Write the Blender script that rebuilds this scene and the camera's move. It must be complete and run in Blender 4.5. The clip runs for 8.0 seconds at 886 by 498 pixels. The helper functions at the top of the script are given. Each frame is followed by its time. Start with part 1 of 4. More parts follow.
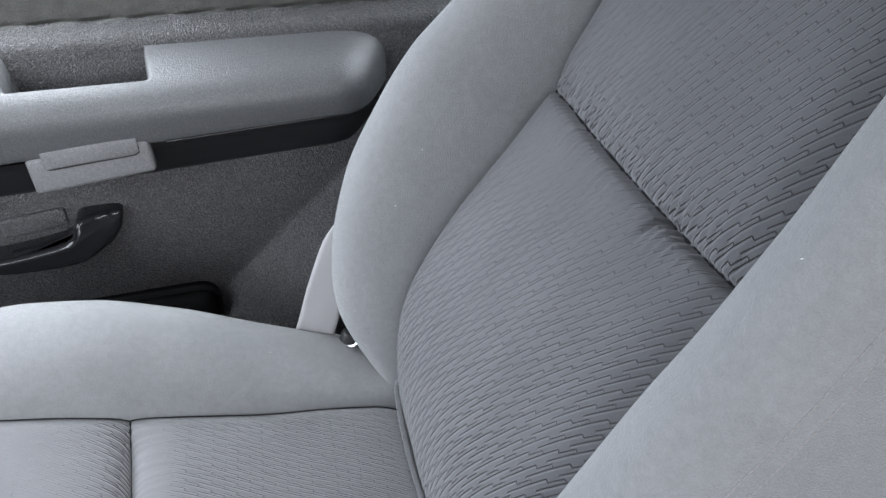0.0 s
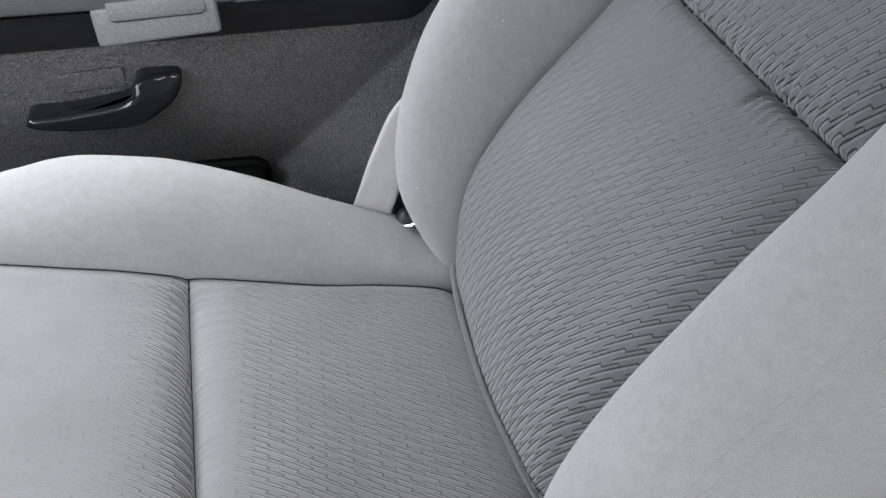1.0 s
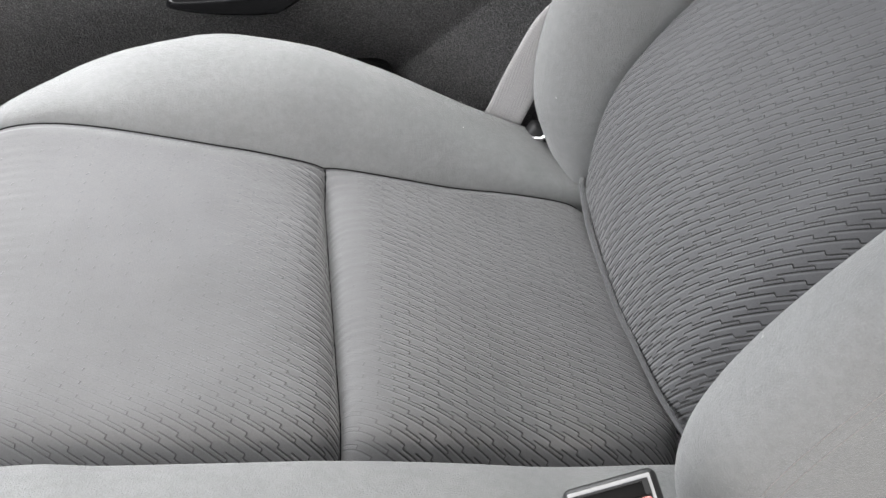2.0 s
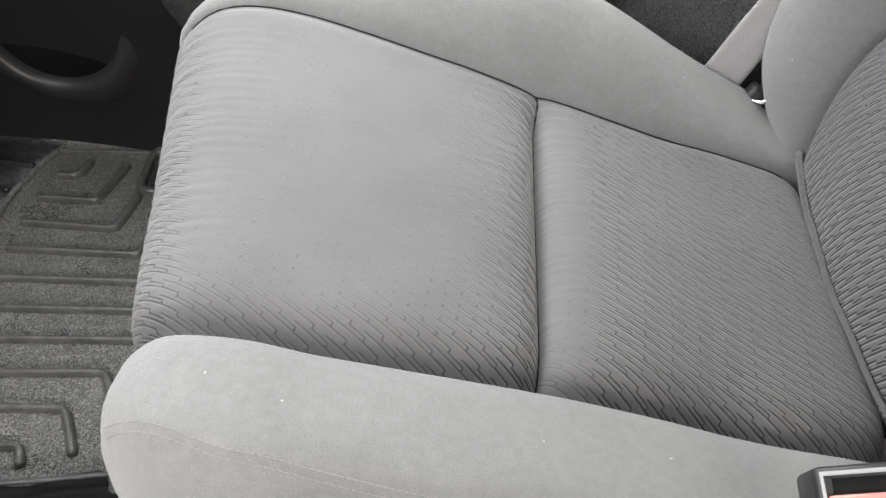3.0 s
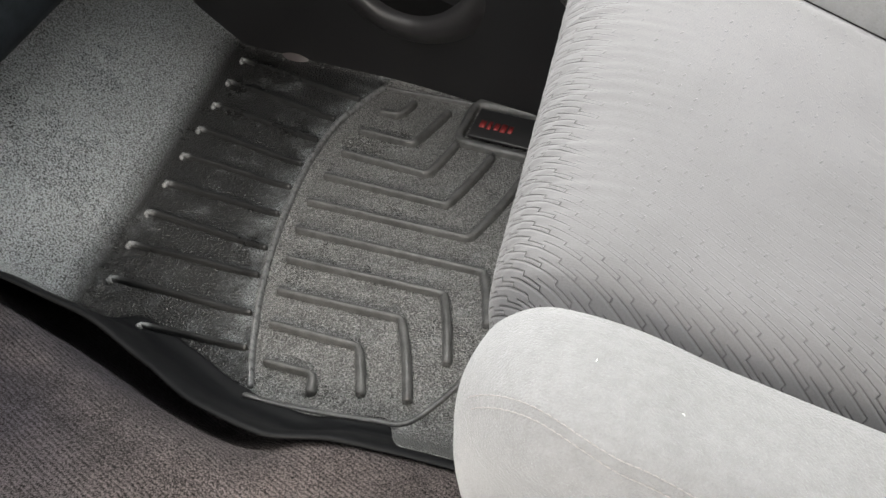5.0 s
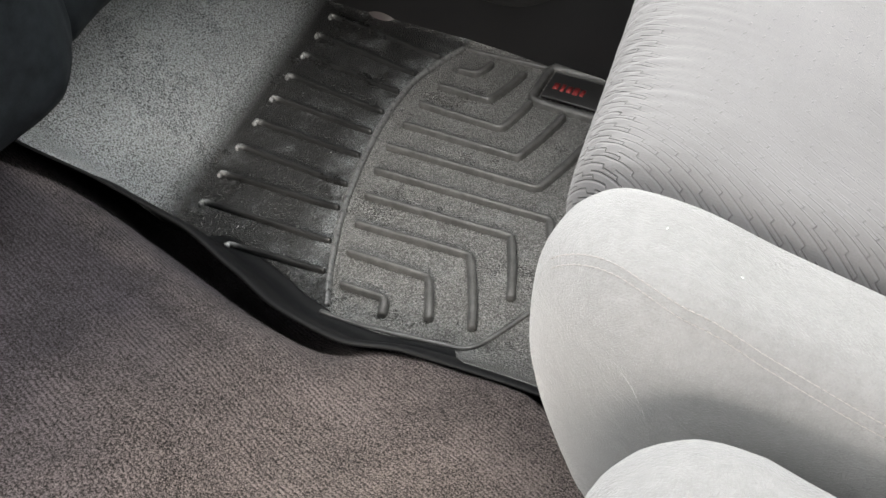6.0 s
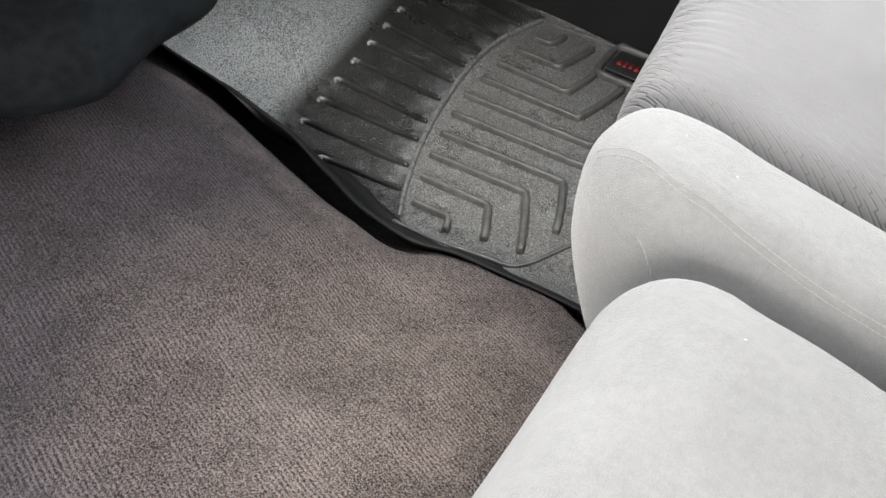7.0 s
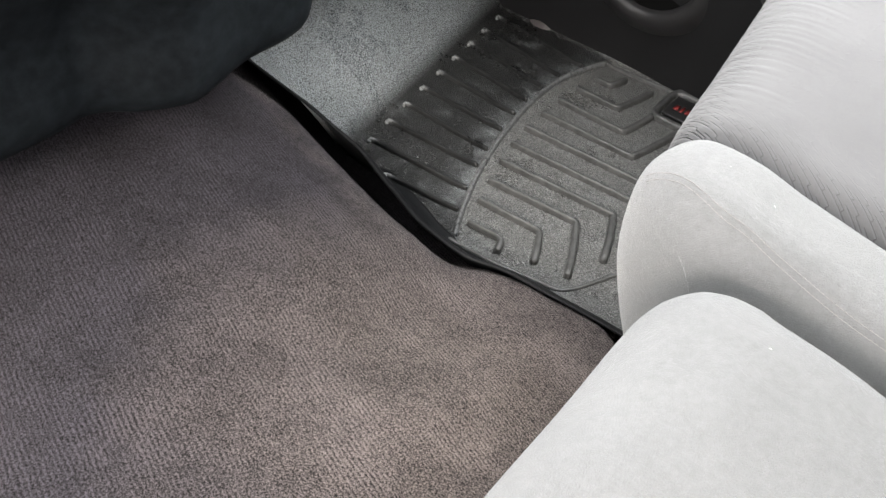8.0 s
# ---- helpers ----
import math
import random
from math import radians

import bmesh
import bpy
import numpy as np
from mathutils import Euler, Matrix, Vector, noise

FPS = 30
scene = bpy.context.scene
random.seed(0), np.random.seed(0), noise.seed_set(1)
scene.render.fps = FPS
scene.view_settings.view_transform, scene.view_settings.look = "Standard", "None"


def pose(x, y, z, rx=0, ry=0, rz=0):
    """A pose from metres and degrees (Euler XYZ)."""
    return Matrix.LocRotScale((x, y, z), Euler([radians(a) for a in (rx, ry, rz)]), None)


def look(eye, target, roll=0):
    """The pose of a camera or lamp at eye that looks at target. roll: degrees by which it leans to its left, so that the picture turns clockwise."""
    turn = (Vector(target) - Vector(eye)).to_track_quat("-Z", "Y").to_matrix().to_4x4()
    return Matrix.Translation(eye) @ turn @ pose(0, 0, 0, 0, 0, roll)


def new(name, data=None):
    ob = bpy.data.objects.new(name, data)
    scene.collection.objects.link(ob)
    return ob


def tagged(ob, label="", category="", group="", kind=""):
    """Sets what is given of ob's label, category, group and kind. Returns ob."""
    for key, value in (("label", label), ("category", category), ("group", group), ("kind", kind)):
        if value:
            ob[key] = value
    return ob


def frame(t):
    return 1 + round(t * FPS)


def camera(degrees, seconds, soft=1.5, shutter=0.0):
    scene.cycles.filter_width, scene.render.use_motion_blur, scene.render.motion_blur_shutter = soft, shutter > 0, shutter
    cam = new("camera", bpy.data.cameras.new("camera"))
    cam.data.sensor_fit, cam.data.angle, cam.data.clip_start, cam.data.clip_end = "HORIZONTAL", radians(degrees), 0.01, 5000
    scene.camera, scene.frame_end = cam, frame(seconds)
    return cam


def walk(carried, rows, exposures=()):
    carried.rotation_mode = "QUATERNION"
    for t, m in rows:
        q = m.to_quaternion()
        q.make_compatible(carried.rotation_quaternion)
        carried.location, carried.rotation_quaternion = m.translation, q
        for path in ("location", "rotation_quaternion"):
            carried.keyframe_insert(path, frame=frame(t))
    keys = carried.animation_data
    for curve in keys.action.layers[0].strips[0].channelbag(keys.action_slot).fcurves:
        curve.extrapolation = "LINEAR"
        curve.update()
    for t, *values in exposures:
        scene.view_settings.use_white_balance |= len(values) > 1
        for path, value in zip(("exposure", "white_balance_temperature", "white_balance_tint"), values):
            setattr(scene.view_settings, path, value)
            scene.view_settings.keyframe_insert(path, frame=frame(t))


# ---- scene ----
import functools

cam = camera(53.3, 8.0)
PATH = [
    (0, (0.332, 0.07, 1.115), (0.716, 1.661, -0.035), -5.5),
    (0.5, (0.307, 0.074, 1.091), (0.661, 1.625, -0.122), -4.4),
    (1, (0.262, 0.066, 1.062), (0.599, 1.573, -0.208), -2.2),
    (1.2, (0.253, 0.064, 1.046), (0.566, 1.561, -0.243), -1.8),
    (2.3, (0.124, 0.061, 1.017), (0.31, 1.502, -0.358), 2.0),
    (2.5, (0.107, 0.062, 1.005), (0.237, 1.502, -0.377), 2.3),
    (3, (0.059, 0.073, 0.978), (0.076, 1.476, -0.448), 4.3),
    (3.5, (0.009, 0.09, 0.944), (-0.122, 1.454, -0.513), 3.6),
    (4, (-0.033, 0.121, 0.915), (-0.353, 1.438, -0.556), 0.5),
    (4.2, (-0.042, 0.129, 0.911), (-0.431, 1.42, -0.566), -0.6),
    (5.3, (-0.062, 0.101, 0.884), (-0.574, 1.363, -0.58), -0.3),
    (5.5, (-0.059, 0.082, 0.873), (-0.589, 1.328, -0.599), -0.3),
    (6, (-0.043, 0.008, 0.896), (-0.641, 1.233, -0.568), -0.2),
    (6.5, (-0.011, -0.087, 0.936), (-0.655, 1.114, -0.527), 1.7),
    (7, (0.034, -0.183, 0.973), (-0.641, 0.982, -0.505), 4.4),
    (7.5, (0.066, -0.245, 0.997), (-0.666, 0.921, -0.453), 6.1),
    (8, (0.068, -0.251, 1.002), (-0.733, 0.904, -0.42), 5.6),
]
EXPOSURES = [(0.0, 0.66, 6100, 10), (0.5, 0.78, 6250, 10), (1.0, 0.74, 6450, 10), (2.5, 0.62, 6800, 10), (4.0, 0.60, 6950, 10), (5.5, 0.92, 6950, 10), (8.0, 1.00, 6800, 10)]
walk(cam, [(t, look(eye, target, roll)) for t, eye, target, roll in PATH], EXPOSURES)

# ---- light ----
world = bpy.data.worlds.new("sky")
scene.world = world
world.use_nodes = True
wn = world.node_tree
sky = wn.nodes.new("ShaderNodeTexSky")
sky.sky_type, sky.sun_disc = "NISHITA", False
sky.sun_elevation, sky.sun_rotation = radians(37), radians(165)
wn.links.new(sky.outputs[0], wn.nodes["Background"].inputs[0])
wn.nodes["Background"].inputs[1].default_value = 0.08

sun = new("sun", bpy.data.lights.new("sun", "SUN"))
sun.data.energy, sun.data.angle = 3.2, radians(24)
sun.data.color = (1.0, 0.93, 0.86)
sun.matrix_world = look((0, 0, 0), (-0.2, 0.74, -0.58))


def window_light(name, centre, target, w, h, watts, colour, spread=180):
    lamp = new(name, bpy.data.lights.new(name, "AREA"))
    lamp.data.shape, lamp.data.size, lamp.data.size_y = "RECTANGLE", w, h
    lamp.data.energy, lamp.data.color = watts, colour
    lamp.data.spread = radians(spread)
    lamp.matrix_world = look(centre, target)
    return lamp


window_light("windshield_daylight", (-0.72, 0.15, 1.22), (0.0, 0.35, 0.25), 1.5, 0.5, 15, (0.96, 0.98, 1.0))
window_light("front_window_daylight", (-0.30, 1.28, 1.12), (-0.40, 0.75, 0.0), 1.15, 0.48, 14, (0.95, 0.98, 1.0), 150)
window_light("rear_window_daylight", (1.14, 1.28, 1.12), (0.3, 0.3, 0.5), 1.0, 0.48, 9, (0.95, 0.98, 1.0))
window_light("driver_door_daylight", (0.20, -1.12, 1.0), (-0.10, 0.45, 0.28), 0.8, 0.6, 8, (1.0, 0.98, 0.96))
window_light("driver_rear_daylight", (1.15, -1.13, 1.12), (0.0, 0.3, 0.4), 0.9, 0.48, 7, (1.0, 0.98, 0.96))


# ---- materials ----
def material(name):
    m = bpy.data.materials.new(name)
    m.use_nodes = True
    return m, m.node_tree, m.node_tree.nodes["Principled BSDF"]


class Graph:
    """Short spelling for node maths."""

    def __init__(self, nt):
        self.nt = nt

    def node(self, kind, **values):
        n = self.nt.nodes.new("ShaderNode" + kind)
        for k, v in values.items():
            n.inputs[k].default_value = v
        return n

    def link(self, a, b):
        self.nt.links.new(a, b)

    def math(self, op, *args):
        n = self.nt.nodes.new("ShaderNodeMath")
        n.operation = op
        for i, a in enumerate(args):
            if isinstance(a, (int, float)):
                n.inputs[i].default_value = a
            else:
                self.link(a, n.inputs[i])
        return n.outputs[0]

    def blend(self, fac, a, b):
        n = self.nt.nodes.new("ShaderNodeMix")
        n.data_type = "RGBA"
        for sock, v in ((n.inputs[0], fac), (n.inputs[6], a), (n.inputs[7], b)):
            if isinstance(v, tuple):
                sock.default_value = (*v, 1) if len(v) == 3 else v
            elif isinstance(v, (int, float)):
                sock.default_value = v
            else:
                self.link(v, sock)
        return n.outputs[2]

    def noise(self, coords, scale, detail=3.0, rough=0.55):
        n = self.node("TexNoise", Scale=scale, Detail=detail, Roughness=rough)
        self.link(coords, n.inputs["Vector"])
        return n.outputs[0]

    def spread(self, v, lo, hi):
        n = self.node("MapRange")
        n.clamp = True
        self.link(v, n.inputs[0])
        n.inputs[1].default_value, n.inputs[2].default_value = lo, hi
        return n.outputs[0]

    def bump(self, height, strength, distance, normal=None):
        n = self.node("Bump", Strength=strength, Distance=distance)
        self.link(height, n.inputs["Height"])
        if normal is not None:
            self.link(normal, n.inputs["Normal"])
        return n.outputs[0]


def shade(colour, k):
    return tuple(min(1.0, c * k) for c in colour)


def plain(name, colour, rough, grain=400.0, relief=0.15, vary=0.15, blotch=9.0, metal=0.0, sheen=0.0, dist=0.0006, specular=0.5):
    """A surface with fine grain and relief and soft large blotches."""
    m, nt, b = material(name)
    g = Graph(nt)
    tc = g.node("TexCoord").outputs["Object"]
    fine, big = g.noise(tc, grain, 4.0), g.spread(g.noise(tc, blotch, 5.0, 0.6), 0.3, 0.7)
    f = g.math("ADD", g.math("MULTIPLY", g.spread(fine, 0.3, 0.7), 0.5), g.math("MULTIPLY", big, 0.5))
    g.link(g.blend(f, shade(colour, 1 - vary), shade(colour, 1 + vary)), b.inputs["Base Color"])
    b.inputs["Metallic"].default_value, b.inputs["Sheen Weight"].default_value = metal, sheen
    b.inputs["Specular IOR Level"].default_value = specular
    g.link(g.math("ADD", g.math("MULTIPLY", big, 0.12), rough - 0.06), b.inputs["Roughness"])
    g.link(g.bump(fine, relief, dist), b.inputs["Normal"])
    return m


def suede(name, colour):
    """Short-napped cloth: fine nap, faint rubbed patches and streaks."""
    m, nt, b = material(name)
    g = Graph(nt)
    tc = g.node("TexCoord").outputs["Object"]
    nap = g.noise(tc, 720.0, 2.0, 0.7)
    mottle = g.noise(tc, 130.0, 4.0, 0.65)
    rub = g.spread(g.noise(tc, 11.0, 6.0, 0.65), 0.35, 0.68)
    f = g.math("ADD", g.math("MULTIPLY", g.spread(nap, 0.30, 0.70), 0.36), g.math("ADD", g.math("MULTIPLY", g.spread(mottle, 0.35, 0.65), 0.30), g.math("MULTIPLY", rub, 0.34)))
    col = g.blend(f, shade(colour, 0.84), shade(colour, 1.16))
    # pale brushed marks in the nap
    run = g.math("ABSOLUTE", g.math("SUBTRACT", g.noise(tc, 5.0, 3.0, 0.5), 0.5))
    mark = g.math("MULTIPLY", g.math("SUBTRACT", 1.0, g.spread(run, 0.003, 0.016)), g.spread(g.noise(tc, 9.0, 2.0), 0.5, 0.62))
    g.link(g.blend(g.math("MULTIPLY", mark, 0.10), col, shade(colour, 1.45)), b.inputs["Base Color"])
    b.inputs["Roughness"].default_value = 0.92
    b.inputs["Sheen Weight"].default_value = 0.35
    b.inputs["Sheen Roughness"].default_value = 0.45
    b.inputs["Specular IOR Level"].default_value = 0.2
    n = g.bump(g.noise(tc, 60.0, 3.0), 0.25, 0.002)
    g.link(g.bump(g.math("ADD", nap, g.math("MULTIPLY", mottle, 0.5)), 0.85, 0.0014, n), b.inputs["Normal"])
    return m


def stepped_cloth(name, colour):
    """Woven cloth with dark sunk lines on the slant, every second one stepped."""
    m, nt, b = material(name)
    g = Graph(nt)
    uv = g.node("UVMap").outputs[0]
    sep = g.node("SeparateXYZ")
    g.link(uv, sep.inputs[0])
    tc = g.node("TexCoord").outputs["Object"]
    u, v = sep.outputs[0], sep.outputs[1]
    wob = g.math("MULTIPLY", g.math("SUBTRACT", g.noise(tc, 30.0, 2.0), 0.5), 0.0003)
    ca, sa = math.cos(radians(64)), math.sin(radians(64))
    along = g.math("ADD", g.math("MULTIPLY", u, -ca * CLOTH_HAND), g.math("MULTIPLY", v, sa))
    across = g.math("ADD", g.math("ADD", g.math("MULTIPLY", u, sa * CLOTH_HAND), g.math("MULTIPLY", v, ca)), wob)
    # parallel lines; at every rung a line ends in two short stairs that lead over to its neighbour
    pitch, tooth, rung = CLOTH_PITCH, CLOTH_TOOTH, CLOTH_RUNG
    p = g.math("DIVIDE", across, pitch)
    cell = g.math("FLOOR", p)
    f = g.math("FRACT", p)
    q = g.math("FRACT", g.math("DIVIDE", g.math("SUBTRACT", g.math("MULTIPLY", along, -1.0), g.math("MULTIPLY", cell, 2.0 * tooth)), rung))
    share = tooth / rung
    on_stair = g.math("SUBTRACT", 1.0, g.spread(q, share - 0.01, share + 0.01))
    on_track = g.spread(q, share * 0.75, share * 0.8)
    far_off = g.math("SUBTRACT", f, 0.75)
    track_off = g.math("SUBTRACT", f, 0.25)
    pleat = g.node("Attribute")
    pleat.attribute_name = "pleat"
    thick = g.math("ADD", 0.50, g.math("MULTIPLY", pleat.outputs["Fac"], 0.8))

    def ridge(off, lo, hi):
        return g.math("SUBTRACT", 1.0, g.spread(g.math("DIVIDE", g.math("ABSOLUTE", off), thick), lo, hi))

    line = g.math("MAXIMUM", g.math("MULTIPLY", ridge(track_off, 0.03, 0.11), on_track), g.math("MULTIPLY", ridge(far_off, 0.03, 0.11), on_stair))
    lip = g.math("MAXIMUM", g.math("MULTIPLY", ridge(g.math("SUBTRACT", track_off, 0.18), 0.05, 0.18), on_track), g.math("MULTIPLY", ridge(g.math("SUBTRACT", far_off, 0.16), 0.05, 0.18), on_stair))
    # pleats lie open where the cloth stretches and are pressed shut by sitting
    # the open ones also paint the shade in creases
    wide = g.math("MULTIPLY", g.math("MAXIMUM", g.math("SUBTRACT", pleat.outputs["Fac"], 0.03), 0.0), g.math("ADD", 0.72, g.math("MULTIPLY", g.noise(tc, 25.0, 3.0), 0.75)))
    # the risers of the stairs stay visible as ticks
    edge = 0.0008 / rung

    def riser(at, lo, hi):
        d = g.math("ABSOLUTE", g.math("SUBTRACT", q, at))
        d = g.math("MINIMUM", d, g.math("SUBTRACT", 1.0, d))
        span = g.math("MULTIPLY", g.spread(f, lo - 0.04, lo), g.math("SUBTRACT", 1.0, g.spread(f, hi, hi + 0.04)))
        return g.math("MULTIPLY", g.math("SUBTRACT", 1.0, g.spread(d, edge * 0.4, edge)), span)

    tick = g.math("MAXIMUM", riser(0.0, 0.22, 0.78), g.math("MAXIMUM", riser(share, 0.72, 1.1), riser(1.0 - share, -0.1, 0.28)))
    tick = g.math("MULTIPLY", tick, g.math("ADD", g.math("MULTIPLY", g.math("MINIMUM", wide, 1.0), 0.8), g.math("MULTIPLY", g.spread(g.noise(tc, 40.0, 3.0), 0.40, 0.75), 0.36)))
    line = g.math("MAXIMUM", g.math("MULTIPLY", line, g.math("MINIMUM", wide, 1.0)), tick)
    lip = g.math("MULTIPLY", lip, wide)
    # fine ribbed weave
    rib_wave = g.math("SINE", g.math("MULTIPLY", v, 5200.0))
    thread = g.math("MULTIPLY", g.math("ADD", rib_wave, g.math("SINE", g.math("MULTIPLY", u, 4200.0))), 0.25)
    nap = g.noise(tc, 900.0, 3.0)
    rub = g.spread(g.noise(tc, 9.0, 6.0, 0.65), 0.35, 0.68)
    fuzz = g.math("ADD", g.math("MULTIPLY", g.spread(nap, 0.3, 0.7), 0.5), g.math("MULTIPLY", rub, 0.5))
    base = g.blend(fuzz, shade(colour, 0.84), shade(colour, 1.16))
    # relief of the lines is put into colour: lit lip, dark groove
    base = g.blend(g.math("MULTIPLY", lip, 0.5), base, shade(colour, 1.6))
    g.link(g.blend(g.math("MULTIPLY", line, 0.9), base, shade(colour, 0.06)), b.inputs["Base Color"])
    b.inputs["Roughness"].default_value = 0.85
    b.inputs["Sheen Weight"].default_value = 0.25
    b.inputs["Specular IOR Level"].default_value = 0.25
    low = g.bump(g.math("SUBTRACT", g.math("MULTIPLY", lip, 0.4), line), 1.0, 0.0012)
    weave = g.math("ADD", thread, nap)
    g.link(g.bump(weave, 0.22, 0.0005, low), b.inputs["Normal"])
    return m


def pebbled(name, colour, rough, cell=520.0, relief=0.6, dist=0.0008, dust=0.0, specular=0.5, scuffs_and_sheen=False, speckle=0.3, patchy=0.15, paled=False):
    """Moulded plastic or rubber with a pebble grain, and dust where dust > 0."""
    m, nt, b = material(name)
    g = Graph(nt)
    tc = g.node("TexCoord").outputs["Object"]
    vor = g.node("TexVoronoi", Scale=cell)
    vor.feature = "SMOOTH_F1"
    g.link(tc, vor.inputs["Vector"])
    grain = g.math("ADD", vor.outputs[0], g.math("MULTIPLY", g.noise(tc, cell * 0.5, 3.0), 0.8))
    big = g.spread(g.noise(tc, 7.0, 6.0, 0.65), 0.4, 0.72)
    pebble = g.math("MULTIPLY", g.spread(grain, 0.52, 0.95), g.spread(g.noise(tc, cell * 1.6, 2.0, 0.6), 0.40, 0.60))
    smudge = g.spread(g.noise(tc, 60.0, 4.0), 0.3, 0.7) if patchy > 0.1 else 0.5
    tops = g.math("ADD", g.math("MULTIPLY", pebble, speckle), g.math("MULTIPLY", smudge, 1.0 - speckle))
    col = g.blend(tops, shade(colour, 0.85 - 0.62 * speckle), shade(colour, 1.15 + 2.2 * speckle))
    if dust:
        speck = g.spread(g.noise(tc, 900.0, 1.0), 0.62, 0.72)
        col = g.blend(g.math("MULTIPLY", g.math("ADD", g.math("MULTIPLY", big, 0.5), g.math("MULTIPLY", speck, 0.5)), dust), col, (0.17, 0.17, 0.17))
    if scuffs_and_sheen:
        # grey scuff dust in patches before the arc; toe board's window sheen painted in
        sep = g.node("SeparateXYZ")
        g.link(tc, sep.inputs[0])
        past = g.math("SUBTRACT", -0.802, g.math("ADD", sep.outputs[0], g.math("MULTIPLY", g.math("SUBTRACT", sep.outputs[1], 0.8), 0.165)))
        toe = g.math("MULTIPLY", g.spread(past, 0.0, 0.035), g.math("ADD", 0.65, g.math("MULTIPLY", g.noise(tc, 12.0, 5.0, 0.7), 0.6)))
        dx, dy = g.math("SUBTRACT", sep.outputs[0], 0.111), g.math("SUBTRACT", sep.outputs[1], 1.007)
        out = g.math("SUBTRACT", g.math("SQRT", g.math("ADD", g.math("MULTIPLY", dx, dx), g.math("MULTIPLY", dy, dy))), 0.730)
        # the ribbed field before the arc is blacker than the heel pad
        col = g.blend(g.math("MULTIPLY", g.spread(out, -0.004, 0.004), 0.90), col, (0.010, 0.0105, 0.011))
        # scuffs along the arc, with the light on its raised shoulder painted in
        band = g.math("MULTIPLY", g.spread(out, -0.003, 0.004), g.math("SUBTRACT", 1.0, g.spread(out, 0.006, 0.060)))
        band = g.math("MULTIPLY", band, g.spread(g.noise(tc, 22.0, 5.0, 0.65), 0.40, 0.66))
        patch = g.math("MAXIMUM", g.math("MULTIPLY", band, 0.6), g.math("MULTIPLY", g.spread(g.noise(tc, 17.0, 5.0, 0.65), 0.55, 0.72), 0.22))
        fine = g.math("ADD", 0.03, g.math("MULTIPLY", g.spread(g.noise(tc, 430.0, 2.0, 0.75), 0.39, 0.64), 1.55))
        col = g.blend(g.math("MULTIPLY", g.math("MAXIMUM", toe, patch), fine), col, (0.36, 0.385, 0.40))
    if paled:
        # the raised ends are blended to a patchy grey
        paling = g.node("Attribute")
        paling.attribute_name = "paling"
        col = g.blend(g.math("MULTIPLY", paling.outputs["Fac"], g.spread(g.noise(tc, 160.0, 4.0, 0.7), 0.30, 0.55)), col, (0.30, 0.31, 0.315))
    g.link(col, b.inputs["Base Color"])
    b.inputs["Specular IOR Level"].default_value = specular
    g.link(g.math("ADD", g.math("MULTIPLY", big, patchy), rough - patchy / 2), b.inputs["Roughness"])
    g.link(g.bump(grain, relief, dist), b.inputs["Normal"])
    return m


